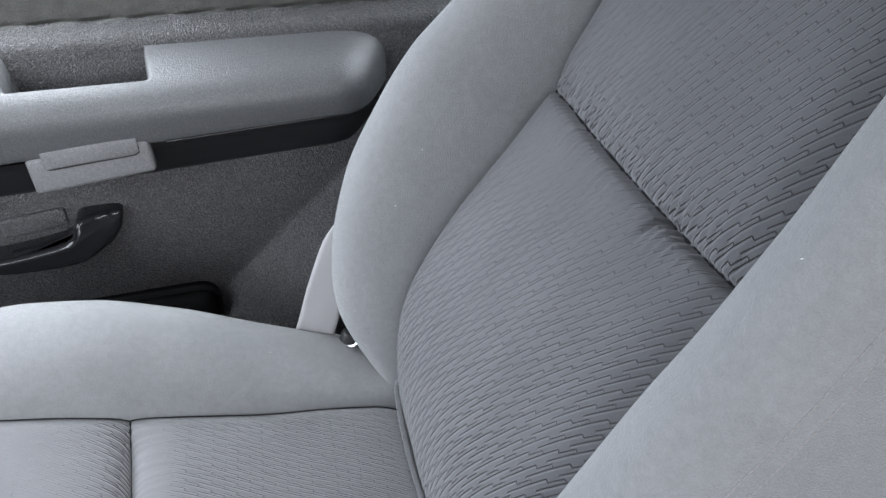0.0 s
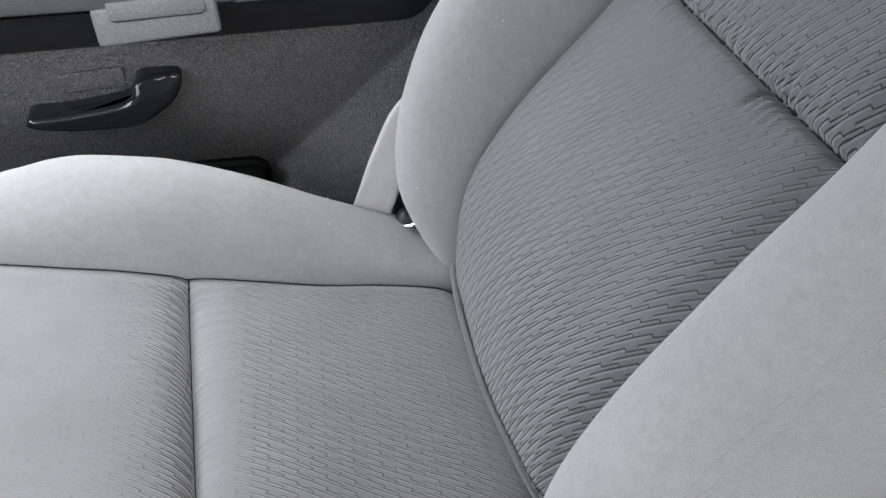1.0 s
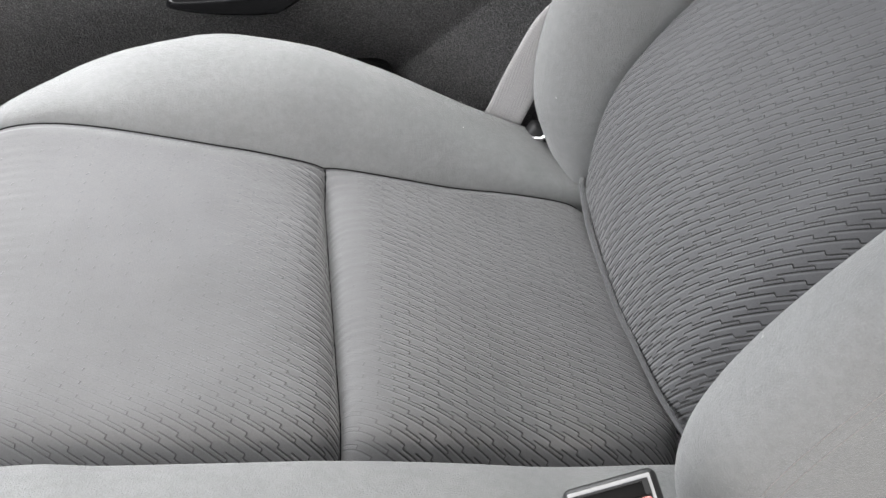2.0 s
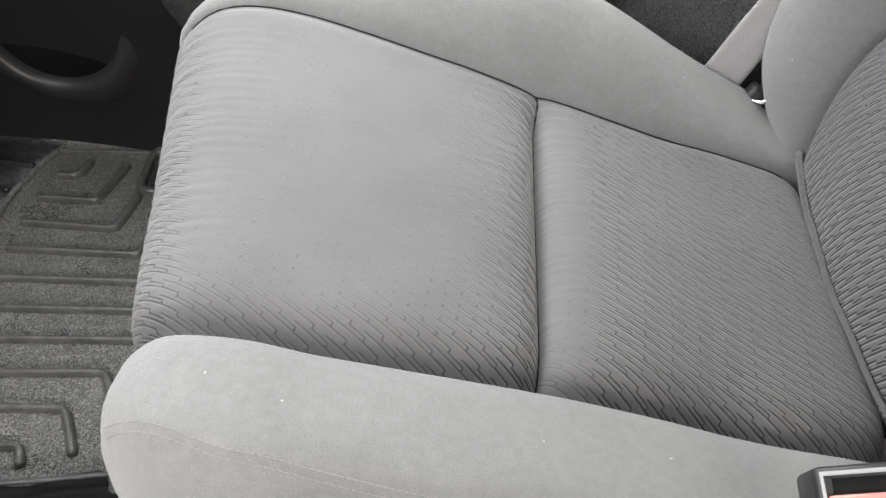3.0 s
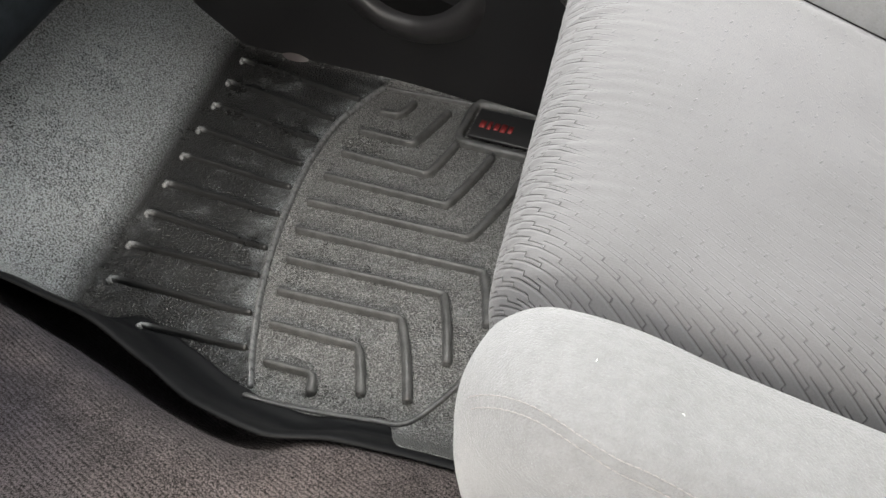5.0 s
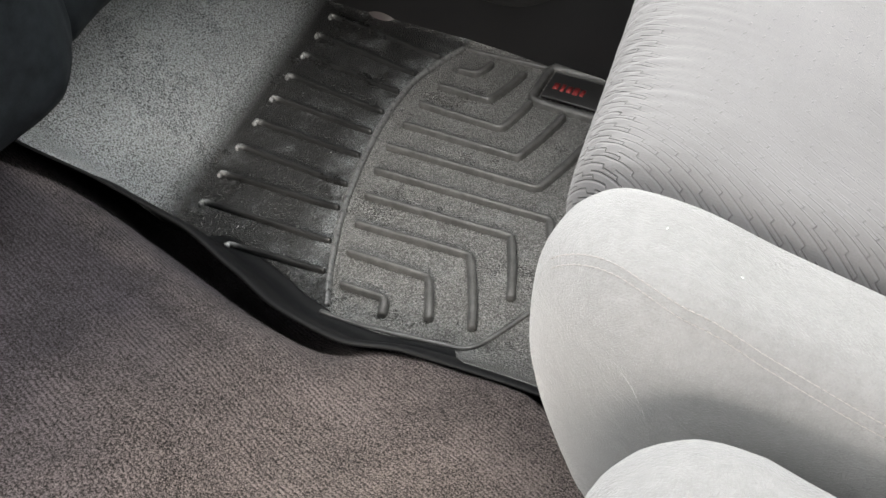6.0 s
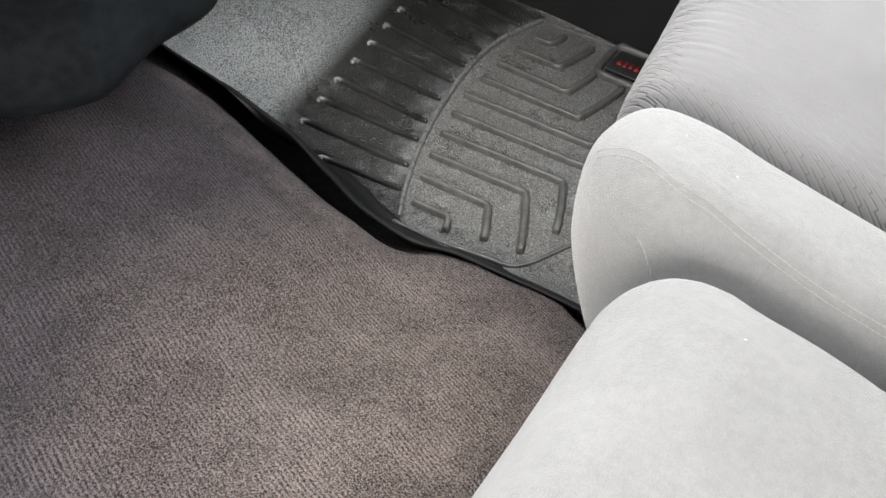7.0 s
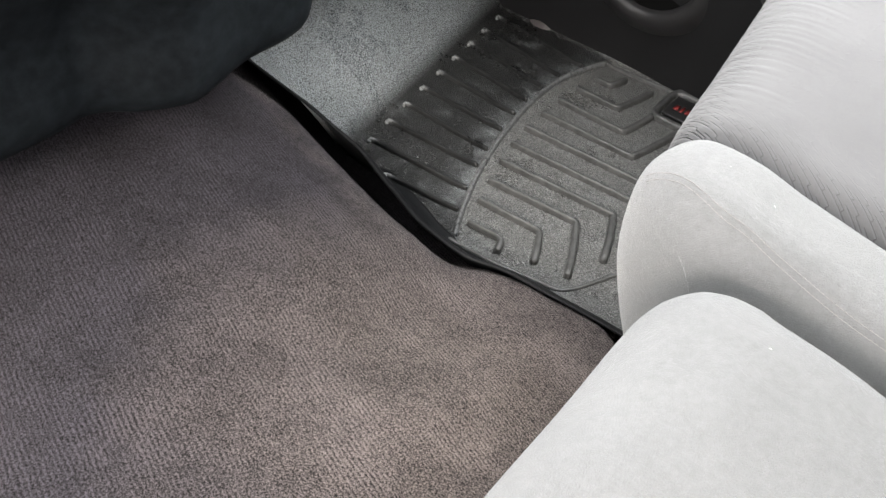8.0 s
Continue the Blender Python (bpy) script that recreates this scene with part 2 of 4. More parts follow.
def pile(name, colour):
    """Cut-pile carpet with faint tufted rows."""
    m, nt, b = material(name)
    g = Graph(nt)
    tc = g.node("TexCoord").outputs["Object"]
    sep = g.node("SeparateXYZ")
    g.link(tc, sep.inputs[0])
    warp = g.math("MULTIPLY", g.math("SUBTRACT", g.noise(tc, 22.0, 3.0), 0.5), 0.014)
    row = g.math("ADD", g.math("ADD", g.math("MULTIPLY", sep.outputs[0], 0.32), g.math("MULTIPLY", sep.outputs[1], 0.95)), g.math("MULTIPLY", warp, 0.35))
    rows = g.math("MULTIPLY", g.math("ADD", g.math("SINE", g.math("MULTIPLY", row, 1200.0)), 1.0), 0.5)
    # the rows show where the pile is less trodden
    rows = g.math("MULTIPLY", rows, g.math("ADD", 0.35, g.spread(g.noise(tc, 9.0, 4.0, 0.65), 0.42, 0.62)))
    tuft = g.noise(tc, 520.0, 2.0, 0.75)
    fibre = g.noise(tc, 1300.0, 2.0, 0.7)
    clump = g.spread(g.noise(tc, 110.0, 4.0, 0.7), 0.25, 0.75)
    paleness = g.spread(g.noise(tc, 6.0, 5.0, 0.6), 0.3, 0.7)
    f = g.math("ADD", g.math("MULTIPLY", g.spread(tuft, 0.30, 0.70), 0.56), g.math("ADD", g.math("MULTIPLY", g.spread(fibre, 0.30, 0.70), 0.32), g.math("ADD", g.math("MULTIPLY", rows, 0.13), g.math("ADD", g.math("MULTIPLY", clump, 0.08), g.math("MULTIPLY", paleness, 0.08)))))
    # bluish forward, browner by the seat; a pool of door light painted in
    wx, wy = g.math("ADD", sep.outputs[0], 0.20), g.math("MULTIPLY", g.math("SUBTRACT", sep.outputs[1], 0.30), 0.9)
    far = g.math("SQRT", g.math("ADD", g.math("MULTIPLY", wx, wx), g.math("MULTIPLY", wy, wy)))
    pool_tint = g.math("SUBTRACT", 1.0, g.spread(g.math("ADD", far, g.math("MULTIPLY", g.noise(tc, 5.0, 5.0, 0.65), 0.26)), 0.14, 0.58))
    light = g.blend(pool_tint, (colour[0] * 1.40, colour[1] * 1.50, colour[2] * 1.90), (colour[0] * 5.7, colour[1] * 5.7, colour[2] * 5.5))
    # hump edge paler from wear, with the highlight on its fold painted in
    edge = g.math("ADD", 0.447, g.math("MULTIPLY", g.math("MAXIMUM", g.math("SUBTRACT", -0.45, sep.outputs[0]), 0.0), 0.27))
    off = g.math("ABSOLUTE", g.math("ADD", g.math("SUBTRACT", sep.outputs[1], edge), 0.022))
    paled = g.math("MULTIPLY", g.math("SUBTRACT", 1.0, g.spread(off, 0.004, 0.040)), g.spread(g.noise(tc, 14.0, 4.0, 0.6), 0.30, 0.62))
    light = g.blend(g.math("MULTIPLY", paled, 0.45), light, (colour[0] * 5.5, colour[1] * 5.6, colour[2] * 5.8))
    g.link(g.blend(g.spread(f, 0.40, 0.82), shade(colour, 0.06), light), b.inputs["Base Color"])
    b.inputs["Roughness"].default_value = 1.0
    b.inputs["Sheen Weight"].default_value = 0.05
    b.inputs["Specular IOR Level"].default_value = 0.1
    h = g.math("ADD", g.math("ADD", tuft, g.math("MULTIPLY", fibre, 0.4)), g.math("MULTIPLY", rows, 0.16))
    g.link(g.bump(h, 1.0, 0.0055), b.inputs["Normal"])
    return m


CLOTH_HAND = -1
CLOTH_PITCH, CLOTH_TOOTH, CLOTH_RUNG = 0.0056, 0.0145, 0.054
SUEDE = suede("bolster_cloth", (0.215, 0.217, 0.221))
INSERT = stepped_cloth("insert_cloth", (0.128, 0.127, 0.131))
# the backrest's shade is put into a darker copy of the cloth
SHADED_CLOTH = stepped_cloth("shaded_backrest_cloth", (0.097, 0.097, 0.103))
WELT = suede("welt_cloth", (0.085, 0.085, 0.09))
RUBBER = pebbled("mat_rubber", (0.085, 0.086, 0.085), 0.34, 430.0, 1.0, 0.0026, 0.3, specular=0.42, scuffs_and_sheen=True, speckle=0.9)
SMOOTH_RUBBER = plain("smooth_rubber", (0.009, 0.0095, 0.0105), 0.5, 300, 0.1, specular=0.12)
SEAM_SHADE = plain("dark_seam_shade", (0.012, 0.012, 0.013), 0.9, 700, 0.3, specular=0.1)
RIBBER = pebbled("mat_rib_rubber", (0.055, 0.056, 0.056), 0.36, 500.0, 0.5, 0.0008, 0.35, specular=0.4)
TOERIB = pebbled("toe_rib_rubber", (0.013, 0.0135, 0.014), 0.34, 500.0, 0.4, 0.0006, 0.2, specular=0.45, paled=True)
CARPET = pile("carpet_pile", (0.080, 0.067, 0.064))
PANEL = pebbled("door_plastic", (0.043, 0.042, 0.043), 0.38, 560.0, 1.0, 0.0018, speckle=0.9)
ARMREST = pebbled("armrest_plastic", (0.072, 0.073, 0.075), 0.37, 700.0, 0.9, 0.0006, specular=0.6, speckle=0.5, patchy=0.03)
GREYTRIM = pebbled("grey_trim", (0.135, 0.135, 0.138), 0.45, 600.0, 0.6, 0.0008, speckle=0.45, patchy=0.03)
DASH = pebbled("dash_plastic", (0.0085, 0.0105, 0.0125), 0.62, 900.0, 0.25, 0.0004, specular=0.12)
BLACK = plain("black_plastic", (0.018, 0.018, 0.019), 0.45, 300, 0.08)
GLOSSBLACK = plain("glossy_black_plastic", (0.012, 0.012, 0.013), 0.17, 500, 0.08)
SLOT = plain("dark_recess_plastic", (0.006, 0.006, 0.006), 0.8, 300, 0.1, specular=0.2)
LINER = plain("roof_cloth", (0.45, 0.45, 0.44), 0.95, 300, 0.2)


def webbing(name, colour):
    """Twill-woven strap: fine slanting ribs that turn at the middle."""
    m, nt, b = material(name)
    g = Graph(nt)
    tc = g.node("TexCoord").outputs["Object"]
    sep = g.node("SeparateXYZ")
    g.link(tc, sep.inputs[0])
    along = g.math("ADD", g.math("MULTIPLY", sep.outputs[0], 0.54), g.math("MULTIPLY", sep.outputs[2], 0.83))
    across = g.math("SUBTRACT", g.math("MULTIPLY", sep.outputs[0], 0.83), g.math("MULTIPLY", sep.outputs[2], 0.54))
    turn = g.math("PINGPONG", across, 0.012)
    ribs = g.math("SINE", g.math("MULTIPLY", g.math("ADD", along, turn), 2600.0))
    tint = g.math("ADD", g.math("MULTIPLY", g.math("ADD", ribs, 1.0), 0.25), g.math("MULTIPLY", g.noise(tc, 700.0, 3.0), 0.5))
    g.link(g.blend(tint, shade(colour, 0.6), shade(colour, 1.35)), b.inputs["Base Color"])
    b.inputs["Roughness"].default_value = 0.55
    b.inputs["Sheen Weight"].default_value = 0.2
    g.link(g.bump(g.math("ADD", ribs, g.noise(tc, 900.0, 2.0)), 0.6, 0.0008), b.inputs["Normal"])
    return m


WEB = webbing("belt_webbing", (0.44, 0.43, 0.435))
LOWER = plain("lower_door_plastic", (0.016, 0.016, 0.017), 0.42, 420, 0.2, 0.2, specular=0.3)
UPPER = pebbled("upper_door_plastic", (0.030, 0.030, 0.027), 0.42, 620.0, 0.8, 0.0008, speckle=0.4)
RED = plain("red_button", (0.80, 0.27, 0.25), 0.18, 300, 0.04, 0.08)
REDPRINT = plain("red_print", (0.20, 0.02, 0.02), 0.5, 300, 0.04, 0.08)
SPEAKER = plain("speaker_ring_plastic", (0.030, 0.029, 0.030), 0.38, 420, 0.2, 0.2)
KICK = plain("smooth_kick_plastic", (0.075, 0.066, 0.067), 0.30, 300, 0.06, 0.1)
BEZEL = plain("bezel_plastic", (0.40, 0.40, 0.41), 0.22, 300, 0.04, 0.08)
CHROME = plain("tongue_metal", (0.75, 0.75, 0.76), 0.25, 300, 0.03, 0.05, metal=1.0)
THREAD = plain("thread", (0.30, 0.285, 0.28), 0.8, 900, 0.1)
LINT = plain("lint_fibre", (0.75, 0.75, 0.73), 0.9, 900, 0.1)


# ---- mesh helpers ----
def spline(pairs):
    """A smooth function through (a, b) pairs."""
    p = sorted(pairs)
    xs, ys = np.array([q[0] for q in p], float), np.array([q[1] for q in p], float)
    d = np.diff(ys) / np.diff(xs)
    m = np.concatenate(([d[0]], np.where(d[1:] * d[:-1] > 0, 2 * d[1:] * d[:-1] / (d[1:] + d[:-1] + 1e-12 * np.sign(d[1:] + d[:-1] + 1e-15)), 0), [d[-1]]))

    def f(x):
        x = min(max(x, xs[0]), xs[-1])
        i = min(max(int(np.searchsorted(xs, x)) - 1, 0), len(xs) - 2)
        h = xs[i + 1] - xs[i]
        t = (x - xs[i]) / h
        return float((2 * t**3 - 3 * t**2 + 1) * ys[i] + (t**3 - 2 * t**2 + t) * h * m[i] + (3 * t**2 - 2 * t**3) * ys[i + 1] + (t**3 - t**2) * h * m[i + 1])
    return f


def smooth_path(points, count):
    """count points evenly along a Catmull-Rom curve through points, any dimension."""
    p = [np.array(q, float) for q in points]
    p = [2 * p[0] - p[1]] + p + [2 * p[-1] - p[-2]]
    fine = []
    for i in range(1, len(p) - 2):
        for k in range(16):
            t = k / 16
            fine.append(0.5 * (2 * p[i] + (p[i + 1] - p[i - 1]) * t + (2 * p[i - 1] - 5 * p[i] + 4 * p[i + 1] - p[i + 2]) * t**2 + (3 * p[i] - p[i - 1] - 3 * p[i + 1] + p[i + 2]) * t**3))
    fine.append(p[-2])
    fine = np.array(fine)
    run = np.concatenate(([0], np.cumsum(np.linalg.norm(np.diff(fine, axis=0), axis=1))))
    at = np.linspace(0, run[-1], count)
    return np.stack([np.interp(at, run, fine[:, k]) for k in range(fine.shape[1])], axis=1)


def mesh_object(name, verts, faces, mat, parent=None, label="", uv=None, smooth=True, pleat=None):
    me = bpy.data.meshes.new(name)
    me.from_pydata([tuple(v) for v in verts], [], faces)
    if smooth:
        me.polygons.foreach_set("use_smooth", [True] * len(me.polygons))
    if uv is not None:
        layer = me.uv_layers.new(name="UVMap")
        for loop in me.loops:
            layer.data[loop.index].uv = uv[loop.vertex_index]
    if pleat is not None:
        me.attributes.new("pleat", "FLOAT", "POINT").data.foreach_set("value", pleat)
    me.materials.append(mat)
    me.update()
    ob = new(name, me)
    if parent is not None:
        ob.parent = parent
    if label:
        ob["label"] = label
    return ob


def part(name, bm, mat, parent, label="", smooth=True):
    me = bpy.data.meshes.new(name)
    bmesh.ops.recalc_face_normals(bm, faces=bm.faces)
    bm.to_mesh(me)
    bm.free()
    if smooth:
        me.polygons.foreach_set("use_smooth", [True] * len(me.polygons))
    me.materials.append(mat)
    ob = new(name, me)
    if parent is not None:
        ob.parent = parent
    if label:
        ob["label"] = label
    return ob


def sheet(name, f, nu, nv, mat, parent=None, label="", flip=False, uv=None, thick=0.0, pleat=None):
    """A grid surface f(i/nu, j/nv); with thick, a solid of that thickness under it."""
    verts, uvs, open_pleats = [], [], []
    for i in range(nu + 1):
        for j in range(nv + 1):
            verts.append(Vector(f(i / nu, j / nv)))
            if uv:
                uvs.append(uv(i / nu, j / nv))
            if pleat:
                open_pleats.append(pleat(i / nu, j / nv))
    w = nv + 1
    faces = []
    for i in range(nu):
        for j in range(nv):
            q = (i * w + j, (i + 1) * w + j, (i + 1) * w + j + 1, i * w + j + 1)
            faces.append(q[::-1] if flip else q)
    ob = mesh_object(name, verts, faces, mat, parent, label, uvs if uv else None, True, open_pleats if pleat else None)
    if thick:
        mod = ob.modifiers.new("thickness", "SOLIDIFY")
        mod.thickness, mod.offset = thick, -1
    return ob


def tube(points, radius, sides=8, caps=True):
    """A bmesh tube along points."""
    bm = bmesh.new()
    pts = [Vector(p) for p in points]
    rings = []
    for i, p in enumerate(pts):
        d = (pts[min(i + 1, len(pts) - 1)] - pts[max(i - 1, 0)]).normalized()
        a = d.cross(Vector((0, 0, 1)))
        a = a.normalized() if a.length > 1e-4 else d.orthogonal().normalized()
        b = d.cross(a)
        r = radius[i] if isinstance(radius, (list, tuple)) else radius
        rings.append([bm.verts.new(p + r * (math.cos(2 * math.pi * k / sides) * a + math.sin(2 * math.pi * k / sides) * b)) for k in range(sides)])
    for q, r in zip(rings, rings[1:]):
        for k in range(sides):
            bm.faces.new((q[k], q[(k + 1) % sides], r[(k + 1) % sides], r[k]))
    if caps:
        bm.faces.new(rings[0][::-1])
        bm.faces.new(rings[-1])
    return bm


def box(centre, size, bevel=0.0, segments=3, turn=None):
    bm = bmesh.new()
    bmesh.ops.create_cube(bm, size=1)
    bmesh.ops.scale(bm, vec=size, verts=bm.verts)
    if bevel:
        bmesh.ops.bevel(bm, geom=bm.edges[:], offset=bevel, segments=segments, profile=0.5, affect="EDGES")
    if turn is not None:
        bmesh.ops.transform(bm, matrix=turn.to_4x4(), verts=bm.verts)
    bmesh.ops.translate(bm, vec=centre, verts=bm.verts)
    return bm


def empty(name, at, label, category, group=""):
    ob = new(name)
    ob.location = at
    ob.empty_display_size = 0.05
    return tagged(ob, label, category, group)


# ---- structure: floor, tunnel and the shell of the cab ----
HUMP_EDGE = spline([(-1.3, 0.63), (-0.95, 0.572), (-0.82, 0.536), (-0.65, 0.490), (-0.51, 0.458), (-0.42, 0.447), (-0.33, 0.447), (-0.24, 0.450), (-0.17, 0.424), (0.0, 0.37), (2.0, 0.37)])
HUMP_FORM = spline([(-1.9, 0.245), (-0.6, 0.245), (-0.4, 0.238), (-0.3, 0.228), (-0.2, 0.210), (-0.1, 0.170), (-0.03, 0.136), (0.0, 0.118), (0.025, 0.090), (0.045, 0.055), (0.07, 0.01), (0.10, -0.022), (0.13, -0.026), (1.2, -0.026)])
HUMP_SOFT = spline([(-1.9, 0.245), (-0.6, 0.245), (-0.4, 0.225), (-0.3, 0.20), (-0.2, 0.165), (-0.1, 0.122), (-0.05, 0.104), (0.0, 0.090), (0.03, 0.079), (0.06, 0.068), (0.09, 0.058), (0.115, 0.049), (0.135, 0.018), (0.16, -0.016), (0.2, -0.024), (1.2, -0.026)])

# the rim of the floor mat, under which the carpet runs
RIM_Y = spline([(-1.3, 0.46), (-1.0, 0.535), (-0.9, 0.550), (-0.80, 0.566), (-0.70, 0.570), (-0.60, 0.547), (-0.505, 0.517), (-0.43, 0.511), (-0.349, 0.537), (-0.27, 0.552), (-0.18, 0.558), (0.1, 0.562)])
RIM_Z = spline([(-1.3, 0.38), (-1.0, 0.215), (-0.9, 0.166), (-0.80, 0.130), (-0.70, 0.100), (-0.60, 0.082), (-0.5, 0.080), (-0.40, 0.075), (-0.27, 0.055), (0.1, 0.05)])


def ease(a, b, x):
    t = min(max((x - a) / (b - a), 0.0), 1.0)
    return t * t * (3 - 2 * t)


def carpet_height(x, y):
    d = y - HUMP_EDGE(x)
    k = ease(-0.50, -0.37, x)
    z = HUMP_FORM(d) * (1 - k) + HUMP_SOFT(d) * k
    past = y - RIM_Y(x)
    if past > -0.03 and -0.75 < x < 0.1:
        z = min(z, max(-0.026, RIM_Z(x) - 0.006 - (1.5 if past > 0 else 0.6) * past))
    return z


def carpet_point(u, v):
    x, y = -1.28 + 3.24 * u, -1.15 + 2.55 * v
    z = carpet_height(x, y)
    return x, y, z + 0.004 * noise.noise((x * 7, y * 7, 0)) + 0.0012 * noise.noise((x * 30, y * 30, 3))


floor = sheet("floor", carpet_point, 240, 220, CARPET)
tagged(floor, "brown-grey cut-pile carpet over the raised floor hump", "carpet", kind="structure")


def shell(name, boxes, mat, label, category):
    bm = bmesh.new()
    for lo, hi in boxes:
        q = bmesh.ops.create_cube(bm, size=1)["verts"]
        bmesh.ops.scale(bm, vec=[b - a for a, b in zip(lo, hi)], verts=q)
        bmesh.ops.translate(bm, vec=[(a + b) / 2 for a, b in zip(lo, hi)], verts=q)
    return tagged(part(name, bm, mat, None, smooth=False), label, category, kind="structure")


shell("ceiling", [((-0.75, -1.2, 1.46), (2.0, 1.34, 1.50))], LINER, "pale grey cloth headliner of the cab", "headliner")
shell("wall_rear", [((1.96, -1.2, -0.05), (2.0, 1.34, 1.0)), ((1.96, -1.2, 1.38), (2.0, 1.34, 1.46)), ((1.96, -1.2, 1.0), (2.0, -0.7, 1.38)), ((1.96, 0.84, 1.0), (2.0, 1.34, 1.38))], LINER, "grey trim of the rear cab wall round the back window", "wall")
shell("wall_front", [((-1.34, -1.2, -0.05), (-1.30, 1.34, 0.95))], DASH, "black plastic firewall trim behind the dashboard", "wall")
shell("wall_passenger", [((-1.3, 1.30, -0.05), (1.96, 1.34, 0.86)), ((0.50, 1.24, 0.86), (0.62, 1.34, 1.46)), ((1.66, 1.24, 0.86), (1.96, 1.34, 1.46)), ((-0.75, 1.30, 1.38), (0.50, 1.34, 1.46)), ((0.62, 1.30, 1.38), (1.66, 1.34, 1.46))], DASH, "dark trim of the cab side round the door windows", "wall")
shell("wall_driver", [((0.55, -1.2, -0.05), (1.96, -1.16, 0.86)), ((0.55, -1.2, 0.86), (0.67, -1.16, 1.46)), ((1.66, -1.2, 0.86), (1.96, -1.16, 1.46)), ((-1.3, -1.2, -0.05), (-0.75, -1.16, 1.1)), ((-0.75, -1.2, -0.05), (0.55, -1.16, 0.1))], DASH, "dark trim of the cab side round the open driver door", "wall")


def settle(ob, thing):
    """Parent ob to thing, which stands unturned, leaving ob where it is."""
    ob.parent = thing
    ob.matrix_parent_inverse = Matrix.Translation(-thing.location)
    return ob


# ---- floor mat ----
def run_of(path):
    return np.concatenate(([0], np.cumsum(np.linalg.norm(np.diff(path, axis=0), axis=1))))



TOE = spline([(0.4, -0.73), (0.62, -0.765), (0.80, -0.80), (1.0, -0.832), (1.2, -0.862), (1.4, -0.885)])
FAR_Y = 1.262


ARC = spline([(0.55, -0.470), (0.609, -0.506), (0.681, -0.54), (0.788, -0.579), (0.903, -0.606), (1.0, -0.620), (1.07, -0.622), (1.135, -0.610), (1.215, -0.583)])


def mat_height(x, y):
    toe = TOE(y) - x
    z = 0.44 * (math.sqrt(toe * toe + 0.012**2) + toe) - 0.002
    near = RIM_Y(x)
    # the tray wall along the hump
    w = 0.075
    a = ease(w, 0.0, y - near)
    z = z + (max(RIM_Z(x), z) - z) * a**1.3
    b = ease(0.045, 0.0, FAR_Y - y)
    # the heel pad lies a little lower, behind the arc
    pad = ease(-0.002, 0.007, x - ARC(y)) * ease(0.585, 0.60, y) * ease(1.222, 1.212, y)
    return z + 0.07 * b * b - 0.0045 * pad + 0.003 * math.exp(-(((x - ARC(y) + 0.008) / 0.022) ** 2)) * ease(0.57, 0.62, y) * ease(1.24, 1.20, y)


def wall_width(x):
    return 0.003 + 0.078 * ease(-0.82, -0.68, x) * (1 - 0.88 * ease(-0.335, -0.285, x))


def tray_point(u, v):
    x = -1.15 + 1.2 * u
    y = RIM_Y(x) + wall_width(x)
    y += (FAR_Y - y) * v
    return x, y, mat_height(x, y)


def wall_point(u, v):
    x = -1.15 + 1.2 * u
    y = RIM_Y(x) + wall_width(x) * v
    return x, y, mat_height(x, y)


mat = empty("floor_mat", (-0.5, 0.9, 0.0), "black moulded rubber floor mat with raised ribs in the footwell", "floor mat")
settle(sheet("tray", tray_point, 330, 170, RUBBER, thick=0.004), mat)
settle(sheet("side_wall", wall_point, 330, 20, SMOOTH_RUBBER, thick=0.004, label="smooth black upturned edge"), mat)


def rib(points, width=0.0085, height=0.0042, swell=0.0, bend=0.0, rubber=RIBBER, paleness=lambda d: 0.0):
    """A low rounded ridge with round ends that follows the mat through plan points."""
    total = sum(math.dist(a, b) for a, b in zip(points, points[1:]))
    if len(points) == 2:
        points = [points[0], ((points[0][0] + points[1][0]) / 2, (points[0][1] + points[1][1]) / 2), points[1]]
    path = smooth_path(points, max(8, int(total / 0.008)))
    run = run_of(path)
    ends = np.array((0.0, 0.14, 0.4, 0.8)) * width / 2
    inner = np.arange(width / 2, run[-1] - width / 2, 0.008)
    at = np.concatenate((ends, inner, run[-1] - ends[::-1]))
    scale = np.concatenate(((0.12, 0.5, 0.8, 0.97), np.ones(len(inner)), (0.97, 0.8, 0.5, 0.12)))
    bm, rings = bmesh.new(), []
    paling = bm.verts.layers.float.new("paling")
    for d0, k in zip(at, scale):
        p = np.array([np.interp(d0, run, path[:, c]) for c in (0, 1)])
        q = np.array([np.interp(min(d0 + 0.002, run[-1]), run, path[:, c]) - np.interp(max(d0 - 0.002, 0), run, path[:, c]) for c in (0, 1)])
        q /= np.linalg.norm(q)
        side = np.array((-q[1], q[0]))
        ring = []
        for o, h in ((-1.0, -0.25), (-0.86, 0.66), (-0.48, 1.0), (0.48, 1.0), (0.86, 0.66), (1.0, -0.25)):
            w = p + side * o * (width + swell * ease(bend - 0.006, bend + 0.006, d0)) / 2 * k
            ring.append(bm.verts.new((w[0], w[1], mat_height(w[0], w[1]) + h * height * (k**0.6))))
            ring[-1][paling] = paleness(d0) if h > 0 else 0.0
        rings.append(ring)
    for a, b in zip(rings, rings[1:]):
        for k in range(5):
            bm.faces.new((a[k], b[k], b[k + 1], a[k + 1]))
    return settle(part("rib", bm, rubber, None), mat)


